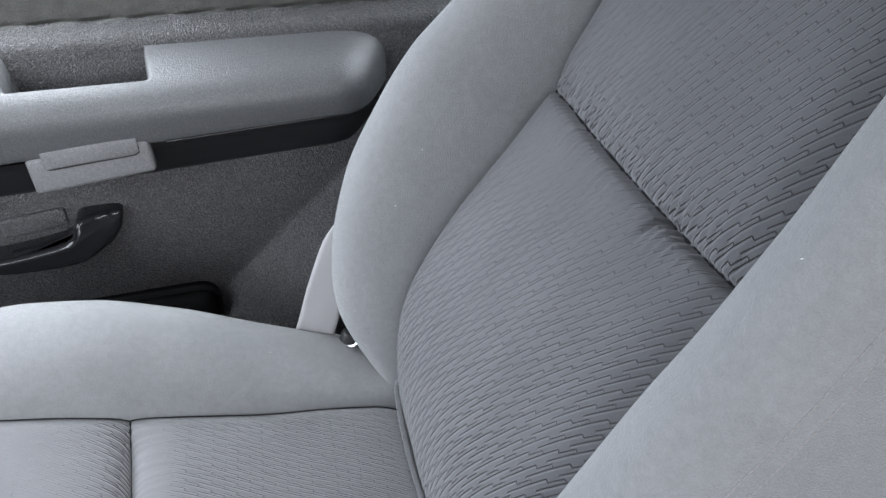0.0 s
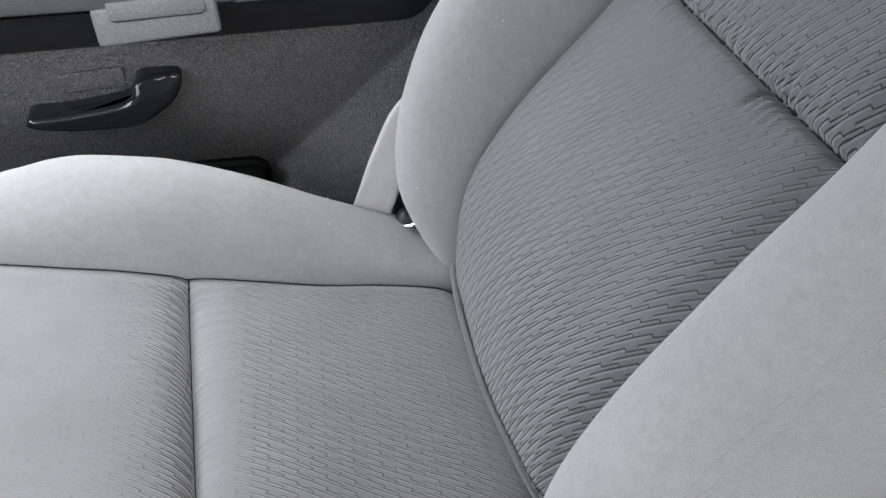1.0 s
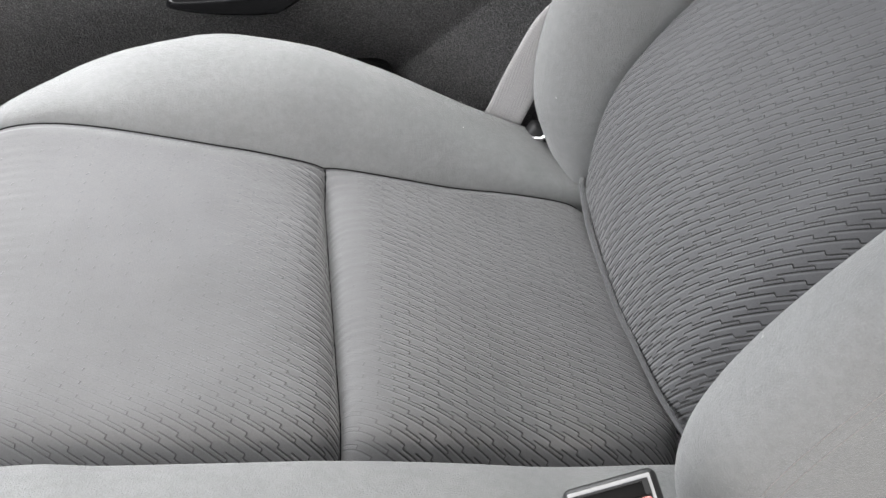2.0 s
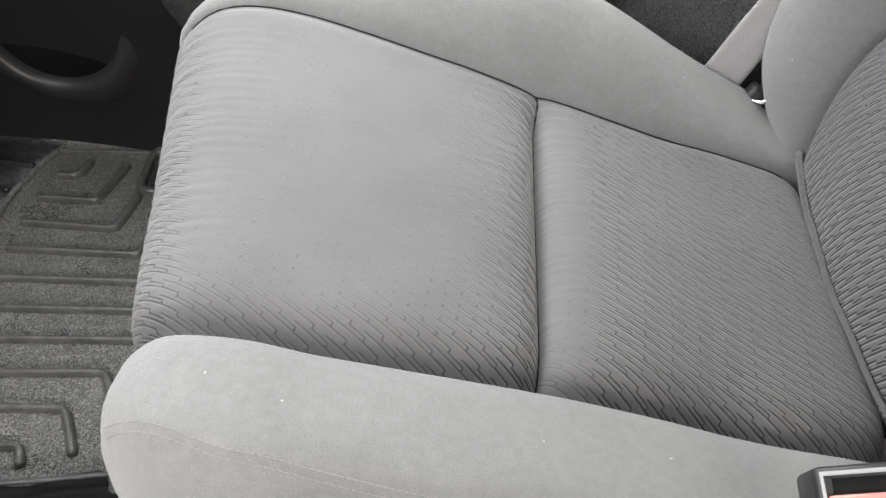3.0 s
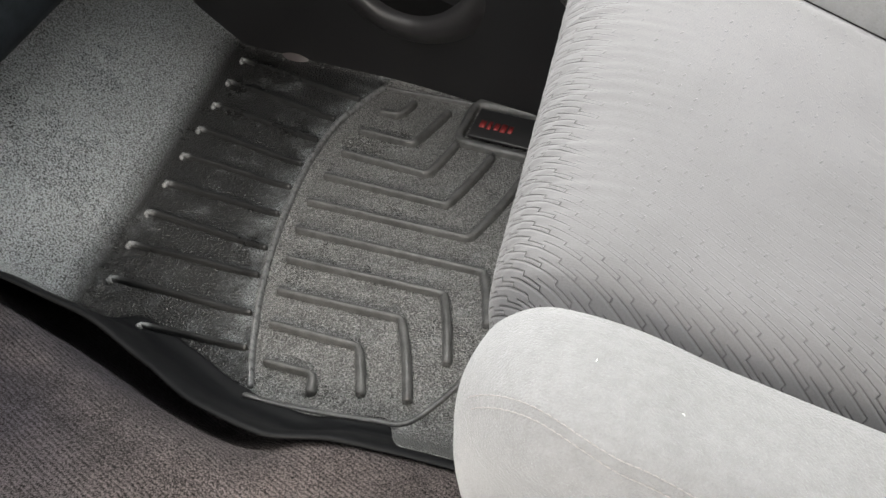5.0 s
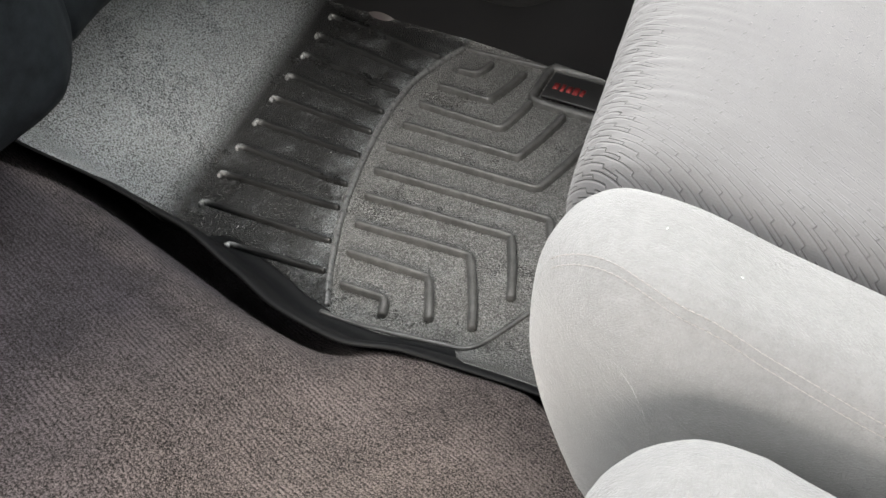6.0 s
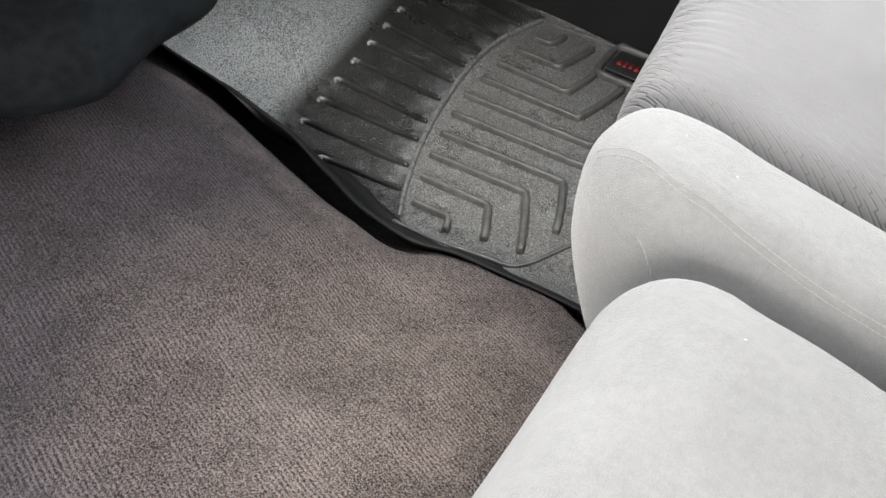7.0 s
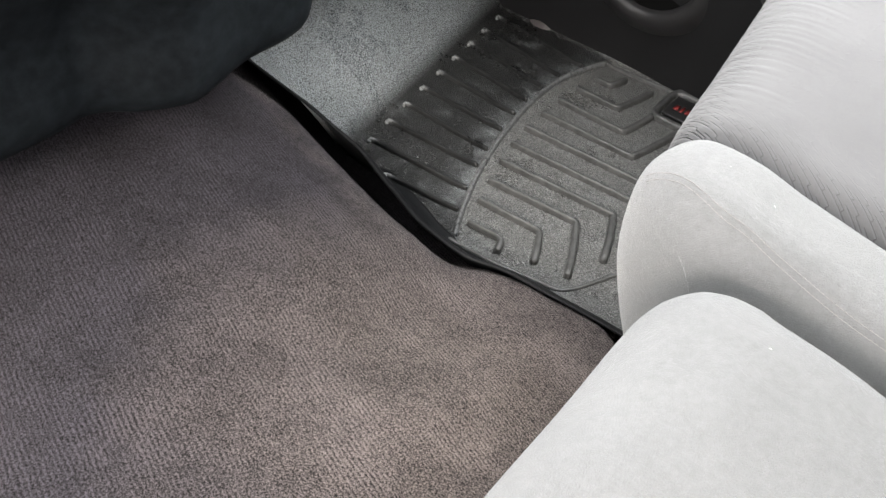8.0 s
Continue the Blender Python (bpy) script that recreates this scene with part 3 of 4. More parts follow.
def corner(a, b, c, r=0.0028):
    """Plan points of a chevron with a tight bend at b and a slightly bowed second leg."""
    a, b, c = (np.array(p, float) for p in (a, b, c))
    ab, cb = (a - b) / np.linalg.norm(a - b), (c - b) / np.linalg.norm(c - b)
    bow = 0.02 * np.linalg.norm(c - b)
    p, q = b + ab * r, b + cb * r
    first = [a + (p - a) * t for t in np.linspace(0, 1, 6)]
    bend = [p * (1 - t) ** 2 + 2 * b * t * (1 - t) + q * t * t for t in (0.25, 0.5, 0.75)]
    second = [q + (c - q) * t + np.array((bow * math.sin(math.pi * t), 0.0)) for t in np.linspace(0, 1, 6)]
    return first + bend + second


RIB_FALL = (-0.032, -0.031, -0.024, -0.020, -0.009, -0.003, -0.005, 0.010, 0.011, 0.013)
for i in range(10):
    y = 1.192 - 0.0628 * i
    x0 = (TOE(y) + 0.004) if i < 9 else -0.69
    y = y if i < 9 else 0.636
    rib([(x0 + 0.014, y - 0.009), (x0 + 0.008, y - 0.005), (x0 + 0.010, y + 0.0005), (x0 + 0.022, y + 0.001), ((x0 + ARC(y)) / 2, y + 0.002 + 0.45 * RIB_FALL[i]), (ARC(y + RIB_FALL[i]) - 0.006, y + RIB_FALL[i])], 0.0085, 0.0075, rubber=TOERIB, paleness=lambda d: 1.0 - ease(0.014, 0.030, d))
rib([(ARC(y) + 0.0, y) for y in (0.60, 0.64, 0.681, 0.74, 0.788, 0.85, 0.903, 0.95, 1.0, 1.04, 1.07, 1.10, 1.135, 1.17, 1.208)], 0.008, 0.005, rubber=TOERIB, paleness=lambda d: 0.45)
rib([(-0.582, 1.212), (-0.50, 1.216), (-0.43, 1.218)], 0.006, 0.005)
near_side = [((-0.507, 0.641), (-0.440, 0.646), (-0.430, 0.617)), ((-0.528, 0.697), (-0.404, 0.704), (-0.372, 0.637)), ((-0.546, 0.750), (-0.370, 0.764), (-0.315, 0.648)), ((-0.562, 0.806), (-0.333, 0.822), (-0.290, 0.716)), ((-0.576, 0.861), (-0.296, 0.877), (-0.262, 0.79))]
far_side = [((-0.586, 0.918), (-0.337, 0.929), (-0.300, 1.09)), ((-0.588, 0.977), (-0.391, 0.981), (-0.362, 1.108)), ((-0.586, 1.035), (-0.441, 1.033), (-0.424, 1.118)), ((-0.58, 1.092), (-0.488, 1.091), (-0.463, 1.188)), ((-0.57, 1.147), (-0.536, 1.148), (-0.524, 1.192))]
for c in near_side + far_side:
    rib(corner(*c), 0.0090, 0.0110, 0.0050, math.dist(c[0], c[1]))
# raised step round the heel pad
rib([(-0.506, 0.588), (-0.442, 0.596), (-0.346, 0.613), (-0.302, 0.628), (-0.261, 0.707), (-0.22, 0.79)], 0.008, 0.0035)

# maker's badge in a raised frame, its lettering as plain bars
badge = settle(part("badge", box((-0.345, 1.171, 0.002), (0.138, 0.070, 0.006), 0.002, 2), BLACK, None, "black badge with red print"), mat)
rib([(-0.26, 1.222), (-0.33, 1.221), (-0.40, 1.220), (-0.418, 1.219), (-0.426, 1.213), (-0.428, 1.20), (-0.428, 1.17), (-0.428, 1.145), (-0.426, 1.131), (-0.418, 1.124), (-0.40, 1.122), (-0.33, 1.122), (-0.26, 1.123)], 0.016, 0.012)
bm = bmesh.new()
for k, w in enumerate((0.009, 0.006, 0.008, 0.009, 0.007)):
    q = bmesh.ops.create_cube(bm, size=1)["verts"]
    bmesh.ops.scale(bm, vec=(w, 0.017 + 0.003 * (k % 2), 0.001), verts=q)
    bmesh.ops.translate(bm, vec=(-0.398 + 0.0115 * k, 1.168, 0.0056), verts=q)
print_bars = part("print", bm, REDPRINT, badge, "red bars of print")
print_bars.matrix_parent_inverse = Matrix.Identity(4)


# ---- passenger seat ----
seat = empty("passenger_seat", (0.2, 0.64, 0.0), "grey cloth passenger seat with textured inserts and smooth side bolsters", "car seat")


def seat_sheet(name, f, nu, nv, mat, label="", flip=False, uv=None, pleat=None):
    return settle(sheet(name, f, nu, nv, mat, None, label, flip, uv, 0.0, pleat), seat)


def directions(path):
    d = np.gradient(path, axis=0)
    return d / np.linalg.norm(d, axis=1)[:, None]


def groove(d, w, depth):
    return -depth * math.exp(-((d / w) ** 2))


CUSHION = smooth_path([(0.47, 0.362), (0.43, 0.378), (0.30, 0.405), (0.155, 0.447), (0.0, 0.475), (-0.09, 0.487), (-0.140, 0.478), (-0.163, 0.450), (-0.170, 0.40), (-0.160, 0.33), (-0.125, 0.235)], 121)
CUSHION_DIR, CUSHION_RUN = directions(CUSHION), run_of(CUSHION)
END = float(CUSHION_RUN[-1])
SEAM_S = float(np.interp(-0.152, -CUSHION[:, 0], CUSHION_RUN))
FAR_CREST = spline([(0, 0.0), (0.04, 0.010), (0.09, 0.030), (0.15, 0.047), (0.21, 0.062), (0.29, 0.081), (0.36, 0.094), (0.42, 0.097), (0.48, 0.091), (0.54, 0.079), (0.59, 0.064), (0.63, 0.047), (0.67, 0.022), (0.75, -0.005), (0.95, -0.01)])
FAR_SEAM = spline([(0, 0.0), (0.3, 0.008), (0.40, 0.021), (0.48, 0.034), (0.55, 0.046), (0.61, 0.050), (0.645, 0.042), (0.675, 0.022), (0.71, 0.006), (0.78, 0.0), (0.95, 0.0)])
NEAR_CREST = spline([(0, 0.012), (0.1, 0.012), (0.3, 0.010), (0.4, 0.008), (0.50, 0.009), (0.56, 0.013), (0.60, 0.013), (0.64, 0.004), (0.7, -0.004), (0.95, -0.008)])


@functools.lru_cache(None)
def cushion_station(s):
    q = [float(np.interp(s, CUSHION_RUN, c)) for c in (CUSHION[:, 0], CUSHION[:, 1], CUSHION_DIR[:, 0], CUSHION_DIR[:, 1])]
    return (*q, ease(0.40, 0.62, s))


def cushion_point(s, y, lift):
    x, z, dx, dz, front = cushion_station(s)
    x -= 0.05 * front * (y - 0.46)
    near, far = max(0.0, 0.42 - y) / 0.09, max(0.0, y - 0.822) / 0.10
    x += front * (0.045 * min(near, 1.2) ** 2 + 0.105 * min(far, 1.2) ** 2)
    return Vector((x + dz * lift, y, z - dx * lift))


def insert_lift(s, y):
    k = min(max((y - 0.455) / 0.365, 0.0), 1.0)
    d = s - SEAM_S
    seam = -0.018 * math.exp(-d / 0.007) - 0.016 * math.exp(-d / 0.035) if d > 0 else -0.012 * math.exp(d / 0.005) - 0.022 * math.exp(d / 0.020)
    seam *= (0.75 + 0.25 * math.sin(math.pi * k)) * (1 - 0.75 * ease(0.86, 1.0, k)) * (1 - 0.4 * ease(0.10, 0.0, k))
    pucker = 0.0014 * noise.noise((y * 170, s * 12, 1.0)) * (math.exp(-abs(d) / 0.03) + math.exp(-(((s - 0.64) / 0.05) ** 2)))
    if d < 0:
        pucker += 0.0016 * noise.noise((y * 330, s * 25, 3.0)) * math.exp(d / 0.014)
    back = -0.036 * math.exp(-s / 0.026)
    return FAR_SEAM(s) * k**2.2 + 0.010 * math.sin(math.pi * k) + groove(y - 0.455, 0.026, 0.030) + groove(y - 0.82, 0.010, 0.006) + seam + pucker + back + 0.0018 * noise.noise((y * 14, s * 14, 5.0))


def insert_sheet(name, point, s0, s1, y0, y1, nu, nv, flip, way, pleat, cloth):
    def pleated(u, v):
        s = s0 + (s1 - s0) * u
        return max(0.0, min(1.7, pleat(s, y0(s) + (y1(s) - y0(s)) * v)))

    def f(u, v):
        s = s0 + (s1 - s0) * u
        a, b = y0(s), y1(s)
        return point(s, a + (b - a) * v)
    return seat_sheet(name, f, nu, nv, cloth, "dark grey woven cloth insert with a stepped line pattern", flip, uv=lambda u, v: (y0(0) + (y1(0) - y0(0)) * v, way * (s0 + (s1 - s0) * u)), pleat=pleated)


def constant(c):
    return lambda s: c


# lines widen at seam, near edge and rear partly to paint shade there
def cushion_pleat(s, y):
    d = s - SEAM_S
    near = 0.28 * math.exp(-(y - 0.455) / 0.05) + 0.9 * math.exp(-(y - 0.455) / 0.014)
    if d > 0:
        return 0.05 + 0.35 * math.exp(-d / 0.06) + 1.6 * math.exp(-d / 0.022) + near + 0.5 * ease(0.605, 0.635, s)
    return 0.06 + 0.62 * ease(0.02, 0.06, -d) + 0.8 * near + 1.5 * ease(0.045, 0.0, s)


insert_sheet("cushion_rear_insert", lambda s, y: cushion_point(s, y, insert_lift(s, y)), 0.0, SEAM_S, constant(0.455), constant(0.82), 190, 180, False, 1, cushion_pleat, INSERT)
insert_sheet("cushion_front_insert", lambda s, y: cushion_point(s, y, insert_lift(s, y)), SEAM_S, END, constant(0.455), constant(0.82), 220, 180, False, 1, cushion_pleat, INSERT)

STEPS = np.linspace(0, 1, 41)


@functools.lru_cache(None)
def far_section(s):
    fc, fs = FAR_CREST(s), FAR_SEAM(s)
    d = fc - fs
    return smooth_path([(0.8205, fs - 0.03), (0.8205, fs - 0.004), (0.828, fs + 0.20 * d + 0.003), (0.850, fs + 0.62 * d + 0.002), (0.880, fs + 0.93 * d), (0.908, fc), (0.938, fc - 0.018), (0.957, fc - 0.06), (0.964, min(-0.08, fc - 0.1)), (0.955, -0.22)], 41)


@functools.lru_cache(None)
def near_section(s):
    c = NEAR_CREST(s)
    return smooth_path([(0.4545, -0.05), (0.4545, -0.022), (0.4520, c - 0.009), (0.440, c - 0.001), (0.405, c + 0.003), (0.370, c), (0.350, c - 0.020), (0.338, c - 0.065), (0.332, -0.14), (0.338, -0.23)], 41)


def seam_row(u):
    return 0.405 - 0.015 * ease(0.45, 0.6, u) - 0.08 * ease(0.63, 0.74, u)


def cushion_bolster(section):
    def f(u, v):
        s = END * u
        p = section(s)
        y, lift = float(np.interp(v, STEPS, p[:, 0])), float(np.interp(v, STEPS, p[:, 1]))
        w = (v - seam_row(u)) / 0.013
        ridge = 0.0009 * math.exp(-w**4) - 0.0012 * math.exp(-((w / 0.28) ** 2)) if section is near_section else 0.0
        return cushion_point(s, y, lift + ridge + 0.0022 * noise.noise((s * 11, y * 16, 2.0)) * min(1.0, v * 5))
    return f


seat_sheet("cushion_bolster", cushion_bolster(far_section), 110, 44, SUEDE, "smooth grey cloth side bolster")
seat_sheet("cushion_bolster", cushion_bolster(near_section), 130, 150, SUEDE, "smooth grey cloth side bolster with a stitched seam", True)

# backrest
BACK = smooth_path([(0.455, 0.34), (0.445, 0.39), (0.452, 0.46), (0.475, 0.52), (0.52, 0.587), (0.575, 0.652), (0.64, 0.728), (0.70, 0.81), (0.76, 0.90), (0.81, 1.0), (0.84, 1.08)], 121)
BACK_DIR, BACK_RUN = directions(BACK), run_of(BACK)
BACK_END = float(BACK_RUN[-1])
BACK_SEAM = float(np.interp(0.728, BACK[:, 1], BACK_RUN))
BACK_CREST = spline([(0, 0.0), (0.05, 0.022), (0.12, 0.056), (0.20, 0.080), (0.3, 0.105), (0.4, 0.115), (0.5, 0.102), (0.85, 0.085)])
BACK_CREST_NEAR = spline([(0, 0.0), (0.04, 0.028), (0.09, 0.048), (0.15, 0.060), (0.22, 0.066), (0.3, 0.072), (0.4, 0.077), (0.5, 0.077), (0.85, 0.077)])
BACK_FAR = spline([(0, 0.822), (0.06, 0.834), (0.12, 0.846), (0.20, 0.856), (0.3, 0.853), (0.40, 0.846), (0.6, 0.844), (0.9, 0.844)])
BACK_NEAR = constant(0.462)


@functools.lru_cache(None)
def back_station(s):
    return [float(np.interp(s, BACK_RUN, c)) for c in (BACK[:, 0], BACK[:, 1], BACK_DIR[:, 0], BACK_DIR[:, 1])]


def back_point(s, y, lift):
    x, z, dx, dz = back_station(s)
    return Vector((x - dz * lift, y, z + dx * lift))


def back_lift(s, y):
    a, b = 0.462, BACK_FAR(s)
    k = min(max((y - a) / (b - a), 0.0), 1.0)
    d = s - BACK_SEAM
    seam = -0.009 * math.exp(-d / 0.007) - 0.007 * math.exp(-d / 0.04) if d > 0 else -0.008 * math.exp(d / 0.006) - 0.004 * math.exp(d / 0.03)
    seam -= 0.008 * math.exp(-((d / 0.0030) ** 2))
    seam *= 1 - 0.6 * ease(0.90, 1.0, k)
    gather = 0.0042 * noise.noise((y * 220, s * 9, 4.0)) * math.exp(-abs(d) / (0.030 if d > 0 else 0.014))
    pinch = -0.008 * math.exp(-(((y - 0.585) / 0.004) ** 2) - (((d + 0.006) / 0.014) ** 2))
    upper = 0.006 * ease(0.0, 0.05, d)
    return 0.014 * math.sin(math.pi * k) + groove(y - a, 0.034, 0.030) + groove(y - b, 0.014, 0.012) - 0.002 * math.exp(-s / 0.045) + seam + gather + pinch + upper + 0.002 * noise.noise((y * 12, s * 12, 8.0))


# lines widen low down and by the seam, partly as painted shade
def back_pleat(s, y):
    d = s - BACK_SEAM
    near = 0.30 * math.exp(-(y - 0.462) / 0.05) + 0.7 * math.exp(-(y - 0.462) / 0.014)
    if d > 0:
        return 0.42 + 0.85 * math.exp(-d / 0.028) + 0.7 * near
    return 0.34 + 0.25 * ease(0.03, 0.12, -d) + 0.50 * ease(0.30, 0.12, s) + 0.55 * ease(0.13, 0.05, s) + 0.7 * near


def sag(s, y):
    """The seam hangs a little lower towards the centre of the cab."""
    k = min(max((y - 0.462) / 0.36, 0.0), 1.0)
    return s - 0.011 * (1 - k) * math.exp(-(((s - BACK_SEAM) / 0.12) ** 2))


insert_sheet("backrest_lower_insert", lambda s, y: back_point(sag(s, y), y, back_lift(s, y)), 0.0, BACK_SEAM, BACK_NEAR, BACK_FAR, 230, 200, True, -1, back_pleat, SHADED_CLOTH)
insert_sheet("backrest_upper_insert", lambda s, y: back_point(sag(s, y), y, back_lift(s, y)), BACK_SEAM, BACK_END, BACK_NEAR, BACK_FAR, 240, 200, True, -1, back_pleat, SHADED_CLOTH)


@functools.lru_cache(None)
def back_section(s, side):
    c = BACK_CREST(s) if side > 0 else BACK_CREST_NEAR(s)
    return smooth_path([(0.0, -0.07), (0.0, -0.030), (0.007, 0.25 * c), (0.03, 0.80 * c), (0.066, c), (0.098, c - 0.018), (0.118, c - 0.06), (0.124, -0.06), (0.11, -0.13)], 41)


def back_bolster(side):
    def f(u, v):
        s = BACK_END * u
        p = back_section(s, side)
        o, lift = float(np.interp(v, STEPS, p[:, 0])), float(np.interp(v, STEPS, p[:, 1]))
        y = BACK_FAR(s) + o * 0.91 if side > 0 else 0.462 - o
        return back_point(s, y, lift + 0.002 * noise.noise((s * 10, y * 14, 6.0)) * min(1.0, v * 5))
    return f


seat_sheet("backrest_bolster", back_bolster(1), 100, 44, SUEDE, "smooth grey cloth side bolster", True)
seat_sheet("backrest_bolster", back_bolster(-1), 100, 44, SUEDE, "smooth grey cloth side bolster with a stitched seam")
settle(part("backrest_shell", box((0.80, 0.64, 0.70), (0.10, 0.50, 0.70), 0.03, 3, Matrix.Rotation(radians(24), 3, "Y")), SUEDE, None), seat)
settle(part("seat_frame", box((0.17, 0.64, 0.10), (0.46, 0.46, 0.25), 0.02, 2), BLACK, None, "black seat frame under the cushion"), seat)

# dark strips put into the seams for their shade
for name, points, radius in (
        ("seam_shade_strip", [back_point(sag(BACK_SEAM, y), y, back_lift(BACK_SEAM, y) - 0.0004) for y in np.linspace(0.464, BACK_FAR(BACK_SEAM) - 0.002, 60)], 0.0017),
        ("seam_shade_strip", [cushion_point(SEAM_S, y, insert_lift(SEAM_S, y) - 0.0004) for y in np.linspace(0.457, 0.818, 60)], 0.0017),
        ("seam_shade_strip", [cushion_point(s, 0.8195, insert_lift(s, 0.8195) + 0.0005) for s in np.linspace(0.02, END - 0.05, 90)], 0.0007),
        ("seam_shade_strip", [cushion_point(s, 0.4565, insert_lift(s, 0.4565)) for s in np.linspace(0.02, END - 0.05, 90)], 0.0014),
        ("seam_shade_strip", [back_point(s, 0.464, back_lift(s, 0.464) + 0.001) for s in np.linspace(0.03, BACK_END - 0.05, 90)], 0.0022)):
    settle(part(name, tube(points, radius, 6), SEAM_SHADE, None, "dark strip for the shade in the seam"), seat)

# welt of cloth in the gap between cushion and backrest
settle(part("welt", tube([(0.447 - 0.020 * math.sin(math.pi * k / 30) ** 0.7, 0.836 - 0.385 * k / 30, 0.388 + 0.0012 * math.sin(k * 0.7)) for k in range(31)], [0.0040 - 0.0018 * k / 30 for k in range(31)], 10), WELT, None, "narrow grey cloth welt"), seat)


def stitches(points, gap=0.0048, length=0.0044, radius=0.0005):
    """A row of short threads along a path, in one mesh."""
    bm = bmesh.new()
    run = run_of(points)
    for a in np.arange(0.004, run[-1] - length, gap):
        p = [Vector([float(np.interp(a + length * t, run, points[:, k])) for k in range(3)]) for t in (0, 0.5, 1)]
        p[1].z += 0.0003
        t = tube(p, [radius * 0.6, radius, radius * 0.6], 5)
        me = bpy.data.meshes.new("thread")
        t.to_mesh(me)
        t.free()
        bm.from_mesh(me)
        bpy.data.meshes.remove(me)
    return bm


def seam_rows(name, f, us, vs):
    for v in vs:
        pts = np.array([f(u, v(u)) for u in us])
        ob = settle(part("stitching", stitches(pts), THREAD, None, "twin rows of pale grey stitches"), seat)
        tagged(ob, kind="stuff")


seam_rows("stitching", cushion_bolster(near_section), np.linspace(0.15, 0.73, 210), (lambda u: seam_row(u) - 0.009, lambda u: seam_row(u) + 0.009))
seam_rows("stitching", back_bolster(-1), np.linspace(0.12, 0.75, 160), (lambda u: 0.575, lambda u: 0.602))

# ---- centre seat ----
jump = empty("centre_seat", (0.2, 0.14, -0.026), "light grey cloth centre seat section between the front seats", "car seat")
JUMP = smooth_path([(0.62, 0.470), (0.45, 0.478), (0.25, 0.484), (0.055, 0.489), (-0.019, 0.485), (-0.055, 0.468), (-0.074, 0.435), (-0.078, 0.38), (-0.070, 0.30), (-0.052, 0.20)], 61)


@functools.lru_cache(None)
def jump_section(i):
    return smooth_path([(0.308, -0.24), (0.311, -0.12), (0.309, -0.05), (0.298, -0.013), (0.270, 0.002), (0.20, 0.006), (0.14, 0.006), (0.08, 0.006), (0.018, 0.002), (-0.010, -0.014), (-0.022, -0.05), (-0.025, -0.12), (-0.022, -0.24)], 49)


JUMP_DIR = directions(JUMP)


def jump_point(u, v):
    k = u * 60
    x, z = (float(np.interp(k, range(61), JUMP[:, c])) for c in (0, 1))
    dx, dz = (float(np.interp(k, range(61), JUMP_DIR[:, c])) for c in (0, 1))
    p = jump_section(0)
    y, lift = (float(np.interp(v, np.linspace(0, 1, 49), p[:, c])) for c in (0, 1))
    front = ease(0.55, 0.8, u)
    lift *= 1 - 0.75 * front
    # the far side draws in towards the back
    if y > 0.14:
        y = 0.14 + (y - 0.14) * (0.985 - min(0.22, max(0.0, x) * 0.9))
    edge = max(0.0, abs(y - 0.14) - 0.10) / 0.055
    x += 0.016 * front * edge**3
    lift += 0.0025 * noise.noise((x * 9, y * 9, 3.0)) + 0.003 * noise.noise((x * 22, y * 17, 9.0)) * (1 - front)
    return x + dz * lift, y, z - dx * lift


settle(sheet("cushion", jump_point, 100, 90, SUEDE), jump)
settle(part("base", box((0.28, 0.14, 0.11), (0.5, 0.22, 0.27), 0.02, 2), BLACK, None, "black base under the centre cushion"), jump)

# ---- seat belt buckle, belt ----
buckle = empty("seat_belt_buckle", (0.312, 0.322, 0.45), "black seat belt buckle with a red release button", "seat belt buckle")
TIP = Matrix.LocRotScale((0.311, 0.330, 0.545), Euler((radians(28), radians(-19), radians(-2))), (1.04, 1.05, 1.0))


def at_tip(bm):
    bmesh.ops.transform(bm, matrix=TIP, verts=bm.verts)
    return bm


settle(part("housing", at_tip(box((0, 0, -0.0505), (0.0575, 0.033, 0.10), 0.005, 4)), BLACK, None), buckle)
bz = bmesh.new()
for lo, hi in (((-0.0250, 0.0112, -0.001), (0.0250, 0.0136, 0.0016)), ((-0.0250, -0.013, -0.001), (-0.0232, 0.0112, 0.0016)), ((0.0232, -0.013, -0.001), (0.0250, 0.0112, 0.0016))):
    q = bmesh.ops.create_cube(bz, size=1)["verts"]
    bmesh.ops.scale(bz, vec=[b - a for a, b in zip(lo, hi)], verts=q)
    bmesh.ops.translate(bz, vec=[(a + b) / 2 for a, b in zip(lo, hi)], verts=q)
settle(part("bezel", at_tip(bz), BEZEL, None, "bright grey rim", smooth=False), buckle)
settle(part("slot", at_tip(box((0, 0.0060, 0.0003), (0.040, 0.0088, 0.0012), 0.0005, 2)), SLOT, None, "dark tongue slot"), buckle)
settle(part("button", at_tip(box((0, -0.0066, 0.0010), (0.0455, 0.0150, 0.005), 0.0022, 4)), RED, None, "glossy red release button"), buckle)
# moulded lip round the slot
lip = bmesh.new()
for lo, hi in (((-0.0215, 0.0098, 0.0), (0.0215, 0.0112, 0.0022)), ((-0.0232, 0.0022, 0.0), (-0.0195, 0.0112, 0.0022)), ((0.0195, 0.0022, 0.0), (0.0232, 0.0112, 0.0022))):
    q = bmesh.ops.create_cube(lip, size=1)["verts"]
    bmesh.ops.scale(lip, vec=[b - a for a, b in zip(lo, hi)], verts=q)
    bmesh.ops.translate(lip, vec=[(a + b) / 2 for a, b in zip(lo, hi)], verts=q)
settle(part("slot_lip", at_tip(lip), BLACK, None, "black lip round the tongue slot", smooth=False), buckle)
